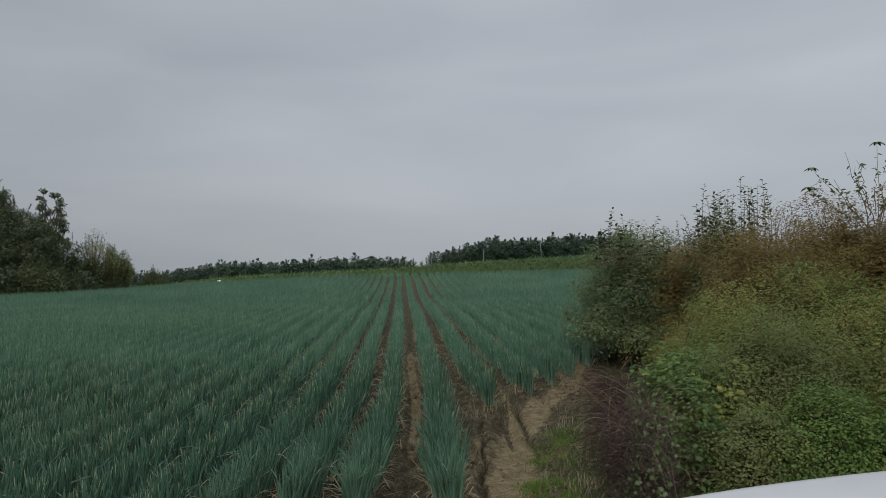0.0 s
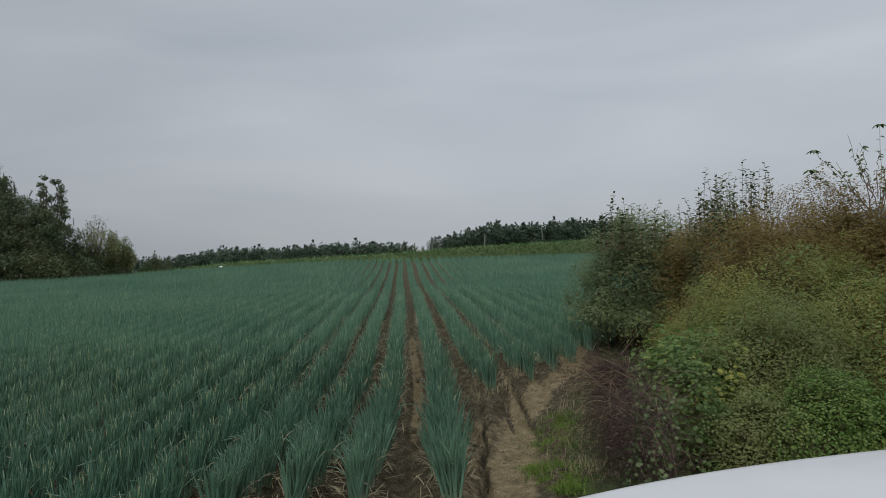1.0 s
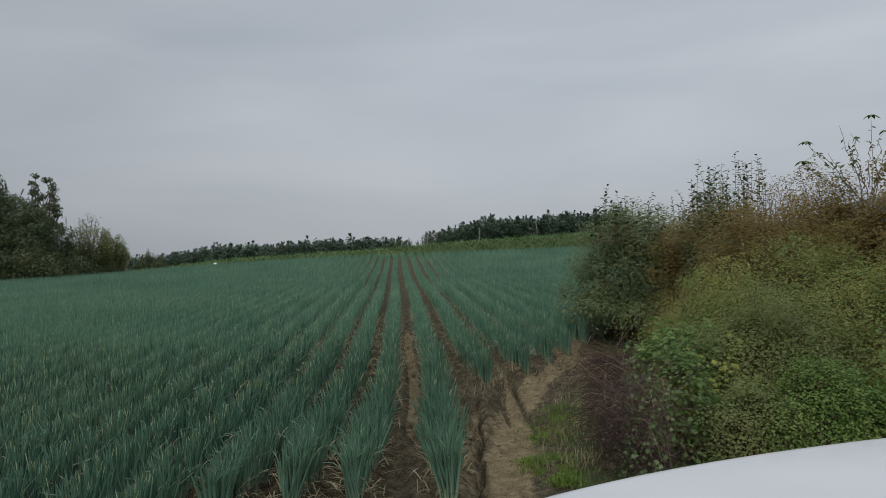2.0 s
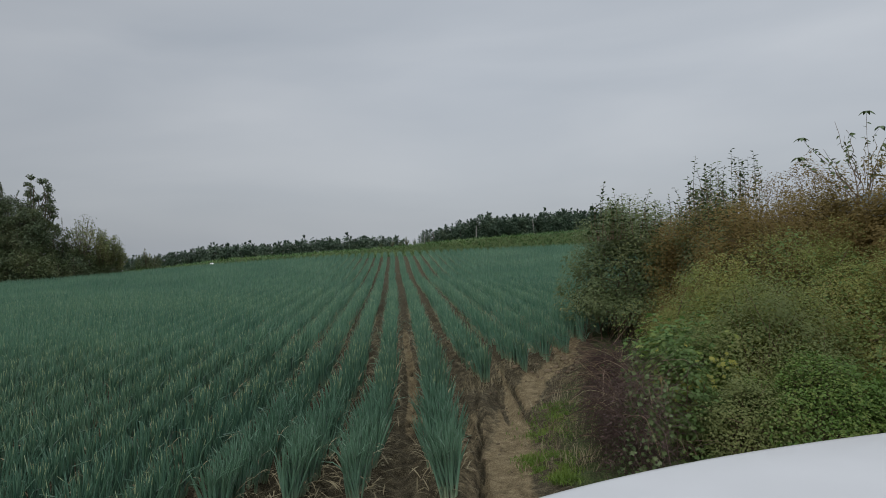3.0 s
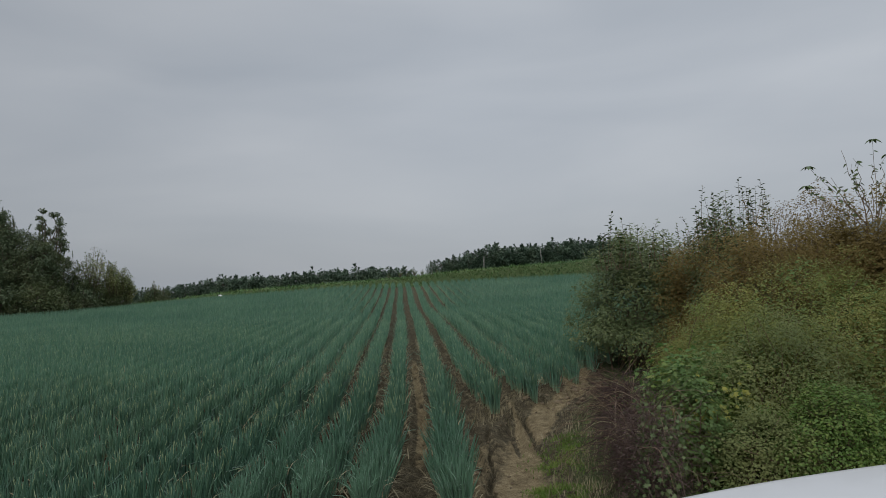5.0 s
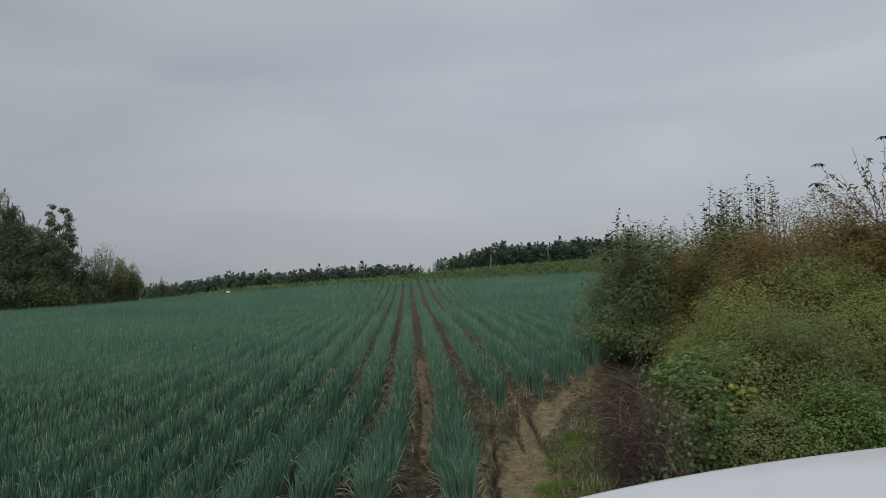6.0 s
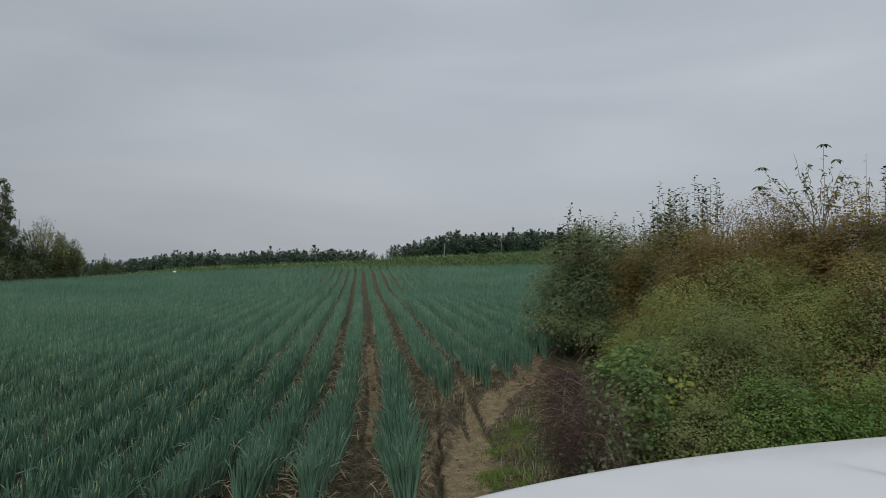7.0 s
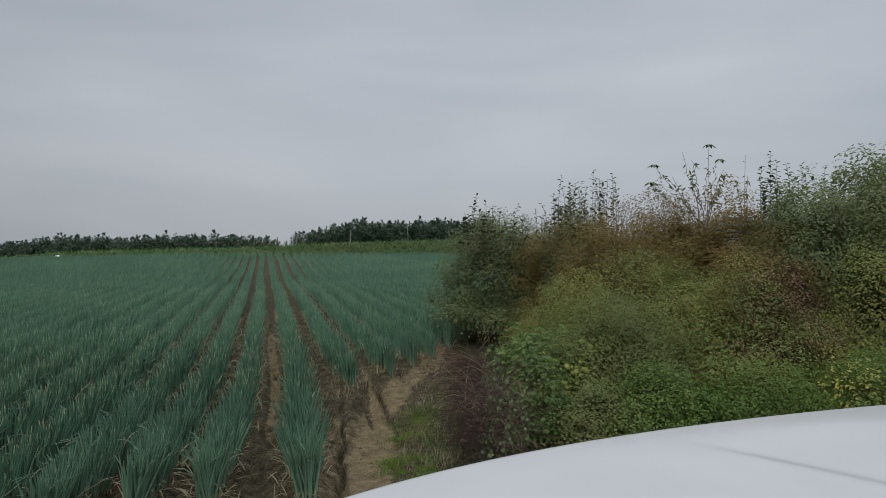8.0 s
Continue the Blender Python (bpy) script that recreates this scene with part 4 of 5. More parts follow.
# lobed-leaved climber over the corner
lobed = shrub("lobed_vine", (2.85, 6.30), (0.70, 0.72, 0.88), 2300, 0.068, M_LOBED, "climbing vine with lobed green and yellowing leaves", "vine", 70, LOBED, rough=0.2, depth=0.12, core=0.5)

def yellow_leaves(root, centre, spread, n, seed):
    """A few large yellow leaves on the outside of a climber."""
    r = np.random.default_rng(seed)
    for i in range(n):
        P = (np.array(centre) + r.normal(0, 1, 3) * np.array(spread))[None]
        size = r.uniform(0.032, 0.060, 1)
        N, A = np.array([[r.normal(-0.3, 0.3), -0.9, 0.7]]), np.array([[r.normal(0, 0.5), r.normal(-0.2, 0.3), -0.7]])
        part("yellow_leaf", leaves_mesh("yellow_leaf", P - np.array([root.location[:]]), N, A, size, size, LOBED, [M_YELLOW]), root, "large yellow lobed leaf")


yellow_leaves(lobed, (2.80, 5.72, 0.62), (0.20, 0.06, 0.13), 36, 58)
shrub("grey_weed", (3.60, 6.2), (0.95, 0.95, 1.30), 30000, 0.0215, M_GREY, "grey-green feathery weeds behind the lobed vine", "vine", 71, rough=0.25)
# low broad-leaved weeds
for i, (cx, cy, rx, ry, h) in enumerate(((2.95, 5.25, 0.55, 0.50, 0.55), (3.65, 5.25, 0.8, 0.6, 0.70), (4.7, 5.1, 0.8, 0.6, 0.75), (5.8, 4.9, 0.9, 0.7, 0.80), (6.9, 4.7, 0.9, 0.7, 0.85))):
    shrub("broad_weed", (cx, cy), (rx, ry, h), 14000, 0.024 if i < 1 else 0.028, M_GREY if i < 1 else M_WEED, "low green broad-leaved weeds in front of the hedge", "weeds", 80 + i, rough=0.32, depth=0.2, core=0.4)

shrub("dead_weed", (5.55, 6.0), (0.95, 0.6, 1.52), 9000, 0.026, M_DEADWEED, "dead reddish-brown weeds with bare stalks in the hedge", "weeds", 89, rough=0.35, stems=420, stem_mat=M_DEADWEED, core=0.3)
shrub("yellowing_weed", (5.35, 4.75), (0.55, 0.4, 0.80), 1300, 0.032, M_YELLOW, "low weed with yellow and orange autumn leaves", "weeds", 88, OVATE, rough=0.3, depth=0.2, core=0.5)

shrub("hop_vine", (2.48, 5.60), (0.36, 0.60, 0.84), 2300, 0.046, M_HOP, "thin green climber trailing over the dead brambles", "vine", 92, LOBED, rough=0.35, stems=24, core=0.0)


def dead_bramble():
    """A tangle of dead reddish runners at the hedge foot, with pale canes over it and leafy trails down its side."""
    r = np.random.default_rng(91)
    at = np.array([2.0, 6.0, 0])
    edge = lambda y: np.interp(y, [4.6, 5.5, 6, 7.5, 9], [1.42, 1.68, 1.84, 2.3, 2.7])
    root = thing("dead_bramble", (2.0, 6.0, 0), "tangle of dead reddish-brown bramble runners beside the path", "bramble")

    def runners(n, y0, y1, inner, depth, high, turn, tilt, bend, length, thick, segs, sides, wave):
        y = r.uniform(y0, y1, n)
        x = edge(y) + inner + depth * r.uniform(0, 1, n) + 0.06 * np.sin(y * 5.3) + 0.04 * np.sin(y * 13)
        base = np.column_stack([x, y, ground_z(x, y) + r.uniform(0, 1, n) * high * np.interp(y, [6.4, 8.0], [1.0, 0.55])]) - at
        C, R = stalks(base, r.uniform(*turn, n), r.uniform(*tilt, n), r.uniform(*bend, n), r.uniform(*length, n), r.uniform(*thick, n), segs, sides, 0.5)
        C += np.cumsum(r.normal(0, wave, C.shape), 1)
        C[..., 2] = np.maximum(C[..., 2], ground_z(C[..., 0] + at[0], C[..., 1] + at[1]) + 0.004)
        return tubes(C, R, sides)[:2]

    for name, mat, label, args in (
            ("runner_tangle", M_DEAD, "", (2500, 4.8, 8.3, 0.06, 0.46, 0.64, (0, 6.28), (0.5, 2.2), (0.2, 1.6), (0.20, 0.55), (0.0015, 0.0030), 7, 3, 0.016)),
            ("brown_tangle", M_TWIG, "long brown runners trailing to the ground", (170, 4.9, 8.0, 0.10, 0.40, 0.62, (2.6, 5.2), (0.4, 1.2), (0.9, 2.2), (0.40, 0.95), (0.0016, 0.0030), 10, 3, 0.014)),
            ("cane_tangle", M_STRAW, "pale dry arching canes", (44, 5.2, 7.9, 0.15, 0.40, 0.45, (2.4, 6.6), (0.3, 1.0), (0.8, 2.2), (0.35, 0.85), (0.0020, 0.0034), 10, 4, 0.010))):
        V, F = runners(*args)
        part(name, mesh_np(name, V, F, [mat], None, True), root, label, kind="stuff")
    m = 2400
    y = r.uniform(4.6, 8.2, m)
    x = edge(y) + 0.05 + r.uniform(0, 0.5, m)
    P = np.column_stack([x, y, ground_z(x, y) + r.uniform(0, 1, m) ** 1.3 * 0.66 * np.interp(y, [6.4, 8.0], [1.0, 0.55])]) - at
    part("dry_leaves", leaves_mesh("dry_leaves", P, r.normal(0, 1, (m, 3)), r.normal(0, 1, (m, 3)), r.uniform(0.02, 0.045, m), r.uniform(0.01, 0.025, m), DIAMOND, [M_DEAD]), root, kind="stuff")
    # leafy trails hanging out of the hedge
    q, k = 75, 13
    y0 = r.uniform(4.7, 6.5, q)
    t = np.tile(np.linspace(0, 1, k), q)
    g = np.repeat(np.arange(q), k)
    y = y0[g] - 0.25 * t + r.normal(0, 0.04, len(t))
    x = edge(y) + r.uniform(0.30, 0.62, q)[g] - 0.16 * t ** 1.3 + r.normal(0, 0.03, len(t))
    P = np.column_stack([x, y, ground_z(x, y) + 0.04 + r.uniform(0.35, 0.75, q)[g] * (1 - t) ** 0.8 + r.normal(0, 0.02, len(t))]) - at
    L = r.uniform(0.024, 0.046, len(t))
    part("trailing_foliage", leaves_mesh("trailing_foliage", P, r.normal(0, 0.4, P.shape) + np.array([-0.6, -0.8, 0.25]), r.normal(0, 0.6, P.shape) + np.array([-0.2, -0.2, -0.7]), L, L * 0.9, LOBED, [M_SHOOT]), root, "dark green leaves trailing over the dead runners", kind="stuff")


dead_bramble()


def tall_weed(place, stems, seed):
    """A tall gaunt weed: arching branches with drooping leaves. stems: fork x, z, tip x, tip y, tip z, leaves at the tip."""
    r = np.random.default_rng(seed)
    root = thing("tall_weed", place, "tall gaunt weed with drooping leaf tufts above the hedge", "weed")
    t = np.linspace(0, 1, 9)[:, None]
    for fx, fz, tx, ty, tz, tuft in stems:
        a, c = np.array([fx, 0, fz]), np.array([tx, ty, tz])
        b = np.array([fx + (tx - fx) * 0.47, ty * 0.5, fz + (tz - fz) * 0.54])
        C = (a * (1 - t) ** 2 + 2 * b * t * (1 - t) + c * t ** 2)[None] + r.normal(0, 0.016, (1, 9, 3))
        V, F, _ = tubes(C, np.linspace(0.007, 0.002, 9)[None], 5)
        stem = part("stem", mesh_np("stem", V, F, [M_TWIG], None, True), root)
        k = 14
        side = r.uniform(0.35, 0.97, k)
        P = np.column_stack([np.interp(side, t[:, 0], C[0, :, i]) for i in range(3)])
        az = r.uniform(0, 6.28, k)
        A = np.column_stack([np.cos(az), np.sin(az), r.uniform(-0.9, 0.2, k)])
        N = r.normal(0, 0.6, (k, 3)) + np.array([0, 0, 0.6])
        L = r.uniform(0.03, 0.08, k)
        if tuft:
            az = np.arange(tuft) * 2 * math.pi / tuft + r.uniform(0, 1)
            P = np.concatenate([P, np.repeat(C[0, -1:], tuft, 0)])
            A = np.concatenate([A, np.column_stack([np.cos(az), np.sin(az), np.full(tuft, -0.30)])])
            N = np.concatenate([N, np.column_stack([np.cos(az) * 0.4, np.sin(az) * 0.4, np.ones(tuft)])])
            L = np.concatenate([L, r.uniform(0.08, 0.13, tuft)])
        for i in range(len(P)):
            part("leaf", leaves_mesh("leaf", P[i:i + 1], N[i:i + 1], A[i:i + 1], L[i:i + 1], L[i:i + 1] * 0.5, OVATE, [M_SHOOT]), stem)


tall_weed((6.05, 8.0, 0.1), [(0.05, 0.6, 0.07, 0.0, 3.24, 7), (0.02, 1.9, 0.31, 0.1, 3.07, 5), (-0.05, 2.0, -0.87, 0.0, 2.64, 5), (-0.04, 2.1, -0.74, 0.1, 2.90, 5),
                            (-0.03, 2.0, -0.34, 0.0, 3.08, 0), (0.0, 2.2, -0.20, 0.1, 2.95, 0), (0.04, 2.1, 0.20, -0.1, 2.85, 0), (0.0, 2.0, -0.45, 0.1, 2.75, 0), (0.05, 2.2, 0.42, 0.1, 2.80, 3),
                            (-0.05, 2.1, -0.60, 0.1, 2.72, 0), (-0.02, 2.3, -0.28, -0.1, 2.98, 0), (0.02, 2.3, 0.12, 0.1, 2.92, 0), (0.03, 2.2, 0.30, 0.0, 2.70, 0), (-0.03, 2.2, -0.15, 0.1, 2.70, 0)], 95)
tall_weed((6.74, 8.0, 0.1), [(0, 0.6, -0.02, 0.0, 3.13, 0), (0.02, 1.9, 0.12, 0.1, 2.85, 0), (0, 1.9, -0.14, 0.0, 2.75, 3)], 96)


s5 = shrub("seeding_weed", (5.55, 8.9), (0.5, 0.4, 2.2), 5000, 0.028, M_RUST, "fine reddish seeding weed above the hedge", "weed", 98, rough=0.2, stems=120)
shoots(s5, [(hr.normal(0, 0.40), hr.normal(0, 0.2), 1.6, hr.uniform(2.05, 2.70), hr.normal(0, 0.36)) for i in range(64)], hr, 0.034, M_RUST, sides=3, gap=0.026)

# ---------------------------------------------------------------- far side: bank, orchard, trees


def bank_grass():
    r = np.random.default_rng(101)
    n = 40000
    x = r.uniform(-32, 26, n)
    y = field_edge(x) + r.uniform(-0.3, 6.5, n)
    base = np.column_stack([x, y, base_z(x, y) - 0.02])
    V, F, _ = ribbons(base, r.uniform(0, 6.28, n), r.uniform(0.4, 1.3, n), r.uniform(0.2, 1.0, n), r.uniform(0.12, 0.42, n), r.uniform(0.07, 0.135, n), 1)
    tagged(new("bank_grass", mesh_np("bank_grass", V, F, [M_BANKGRASS])), "rough green and yellowing grass on the far bank", "grass", kind="stuff")


bank_grass()


def clump_tree(h, trunk_r, blobs, n_leaf, leaf, mats, seed, fill=0.45, slim=0.55, sprigs=0, sprig_len=0.5, fork=0.35):
    """A trunk, limbs that reach into leaf clumps (x, y, z, radius), and leaves through those clumps. sprigs: upright leafy shoots on top."""
    r = np.random.default_rng(seed)
    B = np.asarray(blobs, float)
    t = np.linspace(0, 1, 7)
    lean = r.normal(0, 0.04 * h, 2)
    trunk = np.stack([lean[0] * np.sin(t * 2.2), lean[1] * np.sin(t * 2.6), h * 0.88 * t], -1)[None]
    V, F, _ = tubes(trunk, np.linspace(trunk_r, trunk_r * 0.25, 7)[None], 7)
    z0 = np.clip(B[:, 2] * r.uniform(0.35, 0.8, len(B)), fork * 0.3 * h, 0.85 * h)
    foot = np.column_stack([np.interp(z0, trunk[0, :, 2], trunk[0, :, 0]), np.interp(z0, trunk[0, :, 2], trunk[0, :, 1]), z0])
    mid = foot * 0.5 + B[:, :3] * 0.5 + np.column_stack([r.normal(0, 0.05 * h, (len(B), 2)), -0.04 * h * np.ones(len(B))])
    q = np.linspace(0, 1, 6)[None, :, None]
    C = foot[:, None] * (1 - q) ** 2 + 2 * mid[:, None] * q * (1 - q) + B[:, None, :3] * q ** 2
    V2, F2, _ = tubes(C, np.linspace(trunk_r * 0.42, trunk_r * 0.10, 6)[None] * np.ones((len(B), 1)), 3)
    wood = [(V2, F2)]
    w = B[:, 3] ** 2
    pick = r.choice(len(B), n_leaf, p=w / w.sum())
    d = norm(r.normal(0, 1, (n_leaf, 3)))
    lump = 1 + 0.25 * np.sin(d[:, 0] * 5 + pick) * np.sin(d[:, 2] * 6 + pick * 2)
    P = B[pick, :3] + d * (B[pick, 3] * lump * r.uniform(0, 1, n_leaf) ** fill)[:, None] * np.array([1.1, 1.1, 0.85])
    N, A = norm(d * 0.6 + r.normal(0, 0.5, (n_leaf, 3)) + np.array([0, 0, 0.5])), d + r.normal(0, 0.8, (n_leaf, 3))
    if sprigs:
        order = r.choice(len(B), sprigs)
        top = B[order, :3] + np.column_stack([r.normal(0, 0.5, (sprigs, 2)) * B[order, 3:4], B[order, 3] * r.uniform(0.4, 0.8, sprigs)])
        high = sprig_len * r.uniform(0.5, 1.2, sprigs)
        tilt = r.normal(0, 0.22, (sprigs, 2)) + top[:, :2] * 0.12
        k = 16
        u = np.tile(np.linspace(0.05, 1, k), sprigs)
        g = np.repeat(np.arange(sprigs), k)
        S = top[g] + np.column_stack([tilt[g] * (high[g] * u)[:, None], high[g] * u])
        az = np.arange(len(u)) * 2.4
        P = np.concatenate([P, S])
        N = np.concatenate([N, np.column_stack([-np.cos(az), -np.sin(az), 0.9 * np.ones(len(u))])])
        A = np.concatenate([A, np.column_stack([np.cos(az), np.sin(az), 0.9 * np.ones(len(u))])])
        path = top[:, None] + np.linspace(-0.6, 1, 5)[None, :, None] * np.column_stack([tilt * high[:, None], high])[:, None]
        V3, F3, _ = tubes(path, np.full((sprigs, 5), trunk_r * 0.10), 3)
        wood.append((V3, F3 + len(V2)))
    P[:, 2] = np.maximum(P[:, 2], r.uniform(0.02, 0.3, len(P)))
    L = leaf * r.uniform(0.65, 1.35, len(P))
    return (mesh_np("trunk", V, F, [M_BARK], None, True),
            mesh_np("branch_tangle", np.concatenate([a for a, _ in wood]), np.concatenate([b for _, b in wood]), [M_BARK], None, True),
            leaves_mesh("crown", P, N, A, L, L * slim, DIAMOND, mats))


def crown_blobs(h, spread, n, seed, low=0.12, profile=((0, 0.75), (0.35, 1.0), (0.7, 0.8), (1.0, 0.15)), size=0.34):
    """Clumps through a crown of height h: the profile gives its half width at each share of the height."""
    r = np.random.default_rng(seed)
    z = (low + (1 - low) * (np.arange(n) + r.uniform(0, 1, n)) / n)
    rad = np.interp(z, [p[0] for p in profile], [p[1] for p in profile]) * spread
    az = np.arange(n) * 2.4 + r.uniform(-0.5, 0.5, n)
    out = rad * r.uniform(0.25, 1.0, n) ** 0.6
    size = size * spread * r.uniform(0.7, 1.25, n) * np.interp(z, [0, 0.6, 1], [1.1, 1.0, 0.6])
    return np.column_stack([out * np.cos(az), out * np.sin(az), z * h - size * 0.5, size])


def airy_tree(h, spread, limbs, per, leaf, mat, seed):
    """A feathery young tree: many thin limbs fan up from the foot, with loose small leaves along their upper parts."""
    r = np.random.default_rng(seed)
    t = np.linspace(0, 1, 8)
    az = np.arange(limbs) * 2.4 + r.uniform(-0.4, 0.4, limbs)
    out = spread * r.uniform(0.15, 1.0, limbs)
    top = h * (1 - 0.38 * (out / spread) ** 1.6) * r.uniform(0.82, 1.0, limbs)
    C = np.stack([np.outer(out * np.cos(az), t ** 1.35), np.outer(out * np.sin(az), t ** 1.35), np.outer(top, t)], -1)
    C = C + np.cumsum(r.normal(0, 0.012 * h, C.shape), 1) * np.array([1, 1, 0.2])
    V, F, _ = tubes(C[1:], np.linspace(0.030, 0.006, 8)[None] * np.ones((limbs - 1, 1)), 4)
    pick = r.integers(0, limbs, limbs * per)
    u = r.uniform(0.22, 1.0, len(pick)) ** 0.75
    P = np.stack([[np.interp(b, t, C[a, :, k]) for a, b in zip(pick, u)] for k in range(3)], -1)
    P = P + norm(r.normal(0, 1, P.shape)) * (0.07 * h * r.uniform(0.1, 1, len(P)))[:, None]
    P[:, 2] = np.maximum(P[:, 2], r.uniform(0.02, 0.3, len(P)))
    L = leaf * r.uniform(0.6, 1.4, len(P))
    first = tubes(C[:1], np.linspace(0.036, 0.008, 8)[None], 6)
    return (mesh_np("trunk", first[0], first[1], [M_BARK], None, True), mesh_np("branch_tangle", V, F, [M_BARK], None, True),
            leaves_mesh("crown", P, r.normal(0, 0.7, P.shape) + np.array([0, 0, 0.6]), r.normal(0, 1, P.shape), L, L * 0.5, DIAMOND, [mat]))


def tree(name, place, meshes, label, scale=1.0, turn=0.0, group="", category="tree"):
    root = thing(name, place, label, category, group)
    root.rotation_euler = (0, 0, turn)
    root.scale = (scale, scale, scale)
    part("trunk", meshes[0], root)
    part("branch_tangle", meshes[1], root, kind="stuff")
    part("crown", meshes[2], root, kind="stuff")
    return root


def plant_tree(name, x, y, meshes, label, scale=1.0, turn=0.0, group="", category="tree", sink=0.05):
    return tree(name, (x, y, float(base_z(x, y)) - sink), meshes, label, scale, turn, group, category)


fr = np.random.default_rng(111)
MARGIN = "trees at the field margin"
# the dark thicket at the field margin
plant_tree("broadleaf_tree", -25.3, 42.0, clump_tree(7.9, 0.15, crown_blobs(7.9, 1.9, 44, 201, 0.1), 14000, 0.12, [M_TREE2], 301, sprigs=40), "tall grey-green broadleaf tree at the field margin", 1, 0.4, MARGIN)
plant_tree("broadleaf_tree", -23.9, 41.2, clump_tree(6.6, 0.15, crown_blobs(6.6, 2.0, 54, 202, 0.05, ((0, 1.0), (0.4, 1.0), (0.7, 0.7), (0.85, 0.3), (1, 0.12))), 24000, 0.115, [M_TREE], 302, sprigs=30), "dark green broadleaf tree with a pointed crown", 1, 1.0, MARGIN)
plant_tree("broadleaf_tree", -22.5, 40.4, clump_tree(5.4, 0.14, crown_blobs(5.4, 2.0, 54, 203, 0.04, ((0, 1.0), (0.5, 1.0), (0.8, 0.7), (1, 0.3))), 24000, 0.115, [M_TREE], 303, sprigs=30), "dense dark broadleaf tree at the field margin", 1, 2.0, MARGIN)
plant_tree("broadleaf_tree", -21.3, 41.6, clump_tree(6.5, 0.11, crown_blobs(6.5, 1.15, 26, 204, 0.55, ((0.5, 0.5), (0.7, 1.0), (0.88, 0.85), (1, 0.45)), 0.27), 3600, 0.13, [M_TREE], 304, 0.6), "thin dark tree with loose leaf clumps above the thicket", 1, 0.5, MARGIN)
plant_tree("broadleaf_tree", -21.1, 39.9, clump_tree(4.5, 0.12, crown_blobs(4.5, 1.75, 48, 205, 0.04, ((0, 1.0), (0.5, 1.0), (0.8, 0.75), (1, 0.3))), 20000, 0.11, [M_TREE], 305, sprigs=24), "dark brownish-green broadleaf tree in the thicket", 1, 3.0, MARGIN)
plant_tree("broadleaf_tree", -27.6, 41.0, clump_tree(6.8, 0.15, crown_blobs(6.8, 2.3, 50, 206, 0.05), 10000, 0.17, [M_TREE], 306), "dark green broadleaf tree at the field margin", 1, 0.0, MARGIN)
plant_tree("olive_tree", -19.9, 40.4, clump_tree(3.5, 0.07, crown_blobs(3.5, 1.25, 34, 207, 0.04, ((0, 1.0), (0.5, 1.0), (0.85, 0.6), (1, 0.3))), 11000, 0.09, [M_OLIVE], 307, sprigs=24, sprig_len=0.4), "olive-brown young tree beside the dark thicket", 1, 0.7, MARGIN)
YOUNG = "young trees at the field margin"
plant_tree("feathery_tree", -18.9, 41.5, airy_tree(4.15, 1.25, 30, 95, 0.10, M_TREE2, 311), "pale feathery young tree with thin branches", 1, 0, YOUNG)
plant_tree("feathery_tree", -17.9, 41.8, airy_tree(3.35, 1.05, 26, 95, 0.10, M_TREE2, 312), "pale feathery young tree with thin branches", 1, 1.1, YOUNG)
plant_tree("feathery_tree", -17.5, 42.0, airy_tree(3.0, 0.95, 30, 120, 0.10, M_TREE2, 313), "bushy green young tree at the end of the thicket", 1, 2.2, YOUNG)
plant_tree("feathery_tree", -17.1, 42.4, airy_tree(2.1, 0.75, 22, 130, 0.10, M_TREE2, 314), "low leaning young tree at the end of the thicket", 1, 0.6, YOUNG)
BUSH = [clump_tree(1.9, 0.04, crown_blobs(1.9, 1.25, 18, 320 + i, 0.05, ((0, 1.0), (0.6, 0.9), (1, 0.4))), 2300, 0.12, [m], 330 + i, sprigs=14, sprig_len=0.35) for i, m in enumerate((M_OLIVE, M_TREE, M_OLIVE))]
for i in range(17):
    x = -26.0 + i * 0.56 + fr.uniform(-.15, .15)
    y = float(field_edge(x)) + 1.0 + fr.uniform(0, 1.6)
    plant_tree("small_bush", x, y, BUSH[fr.integers(3)], "low brownish-green bush at the foot of the trees", fr.uniform(0.7, 1.15) * float(np.interp(x, [-19, -17], [1, 0.55])), fr.uniform(0, 6), "bushes at the field margin", "bush")
for x, y, k in ((-20.4, 41.6, 1.25), (-19.6, 42.0, 1.2), (-18.9, 42.4, 1.1), (-18.2, 42.6, 0.8), (-19.2, 41.2, 0.9), (-18.3, 41.2, 0.8)):
    plant_tree("small_bush", x, y, BUSH[fr.integers(3)], "olive bush between the young trees", k, fr.uniform(0, 6), "bushes at the field margin", "bush")
plant_tree("small_bush", -17.5, 47.4, BUSH[0], "green bush at the end of the orchard row", 0.62, 1.0, "bushes at the bank's end", "bush")
plant_tree("small_bush", -16.6, 47.3, BUSH[1], "green bush at the end of the orchard row", 0.48, 2.0, "bushes at the bank's end", "bush")
plant_tree("feathery_tree", -17.3, 47.6, airy_tree(1.75, 0.35, 9, 22, 0.09, M_TREE2, 315), "thin wispy sapling in the bush", 1, 0, YOUNG)

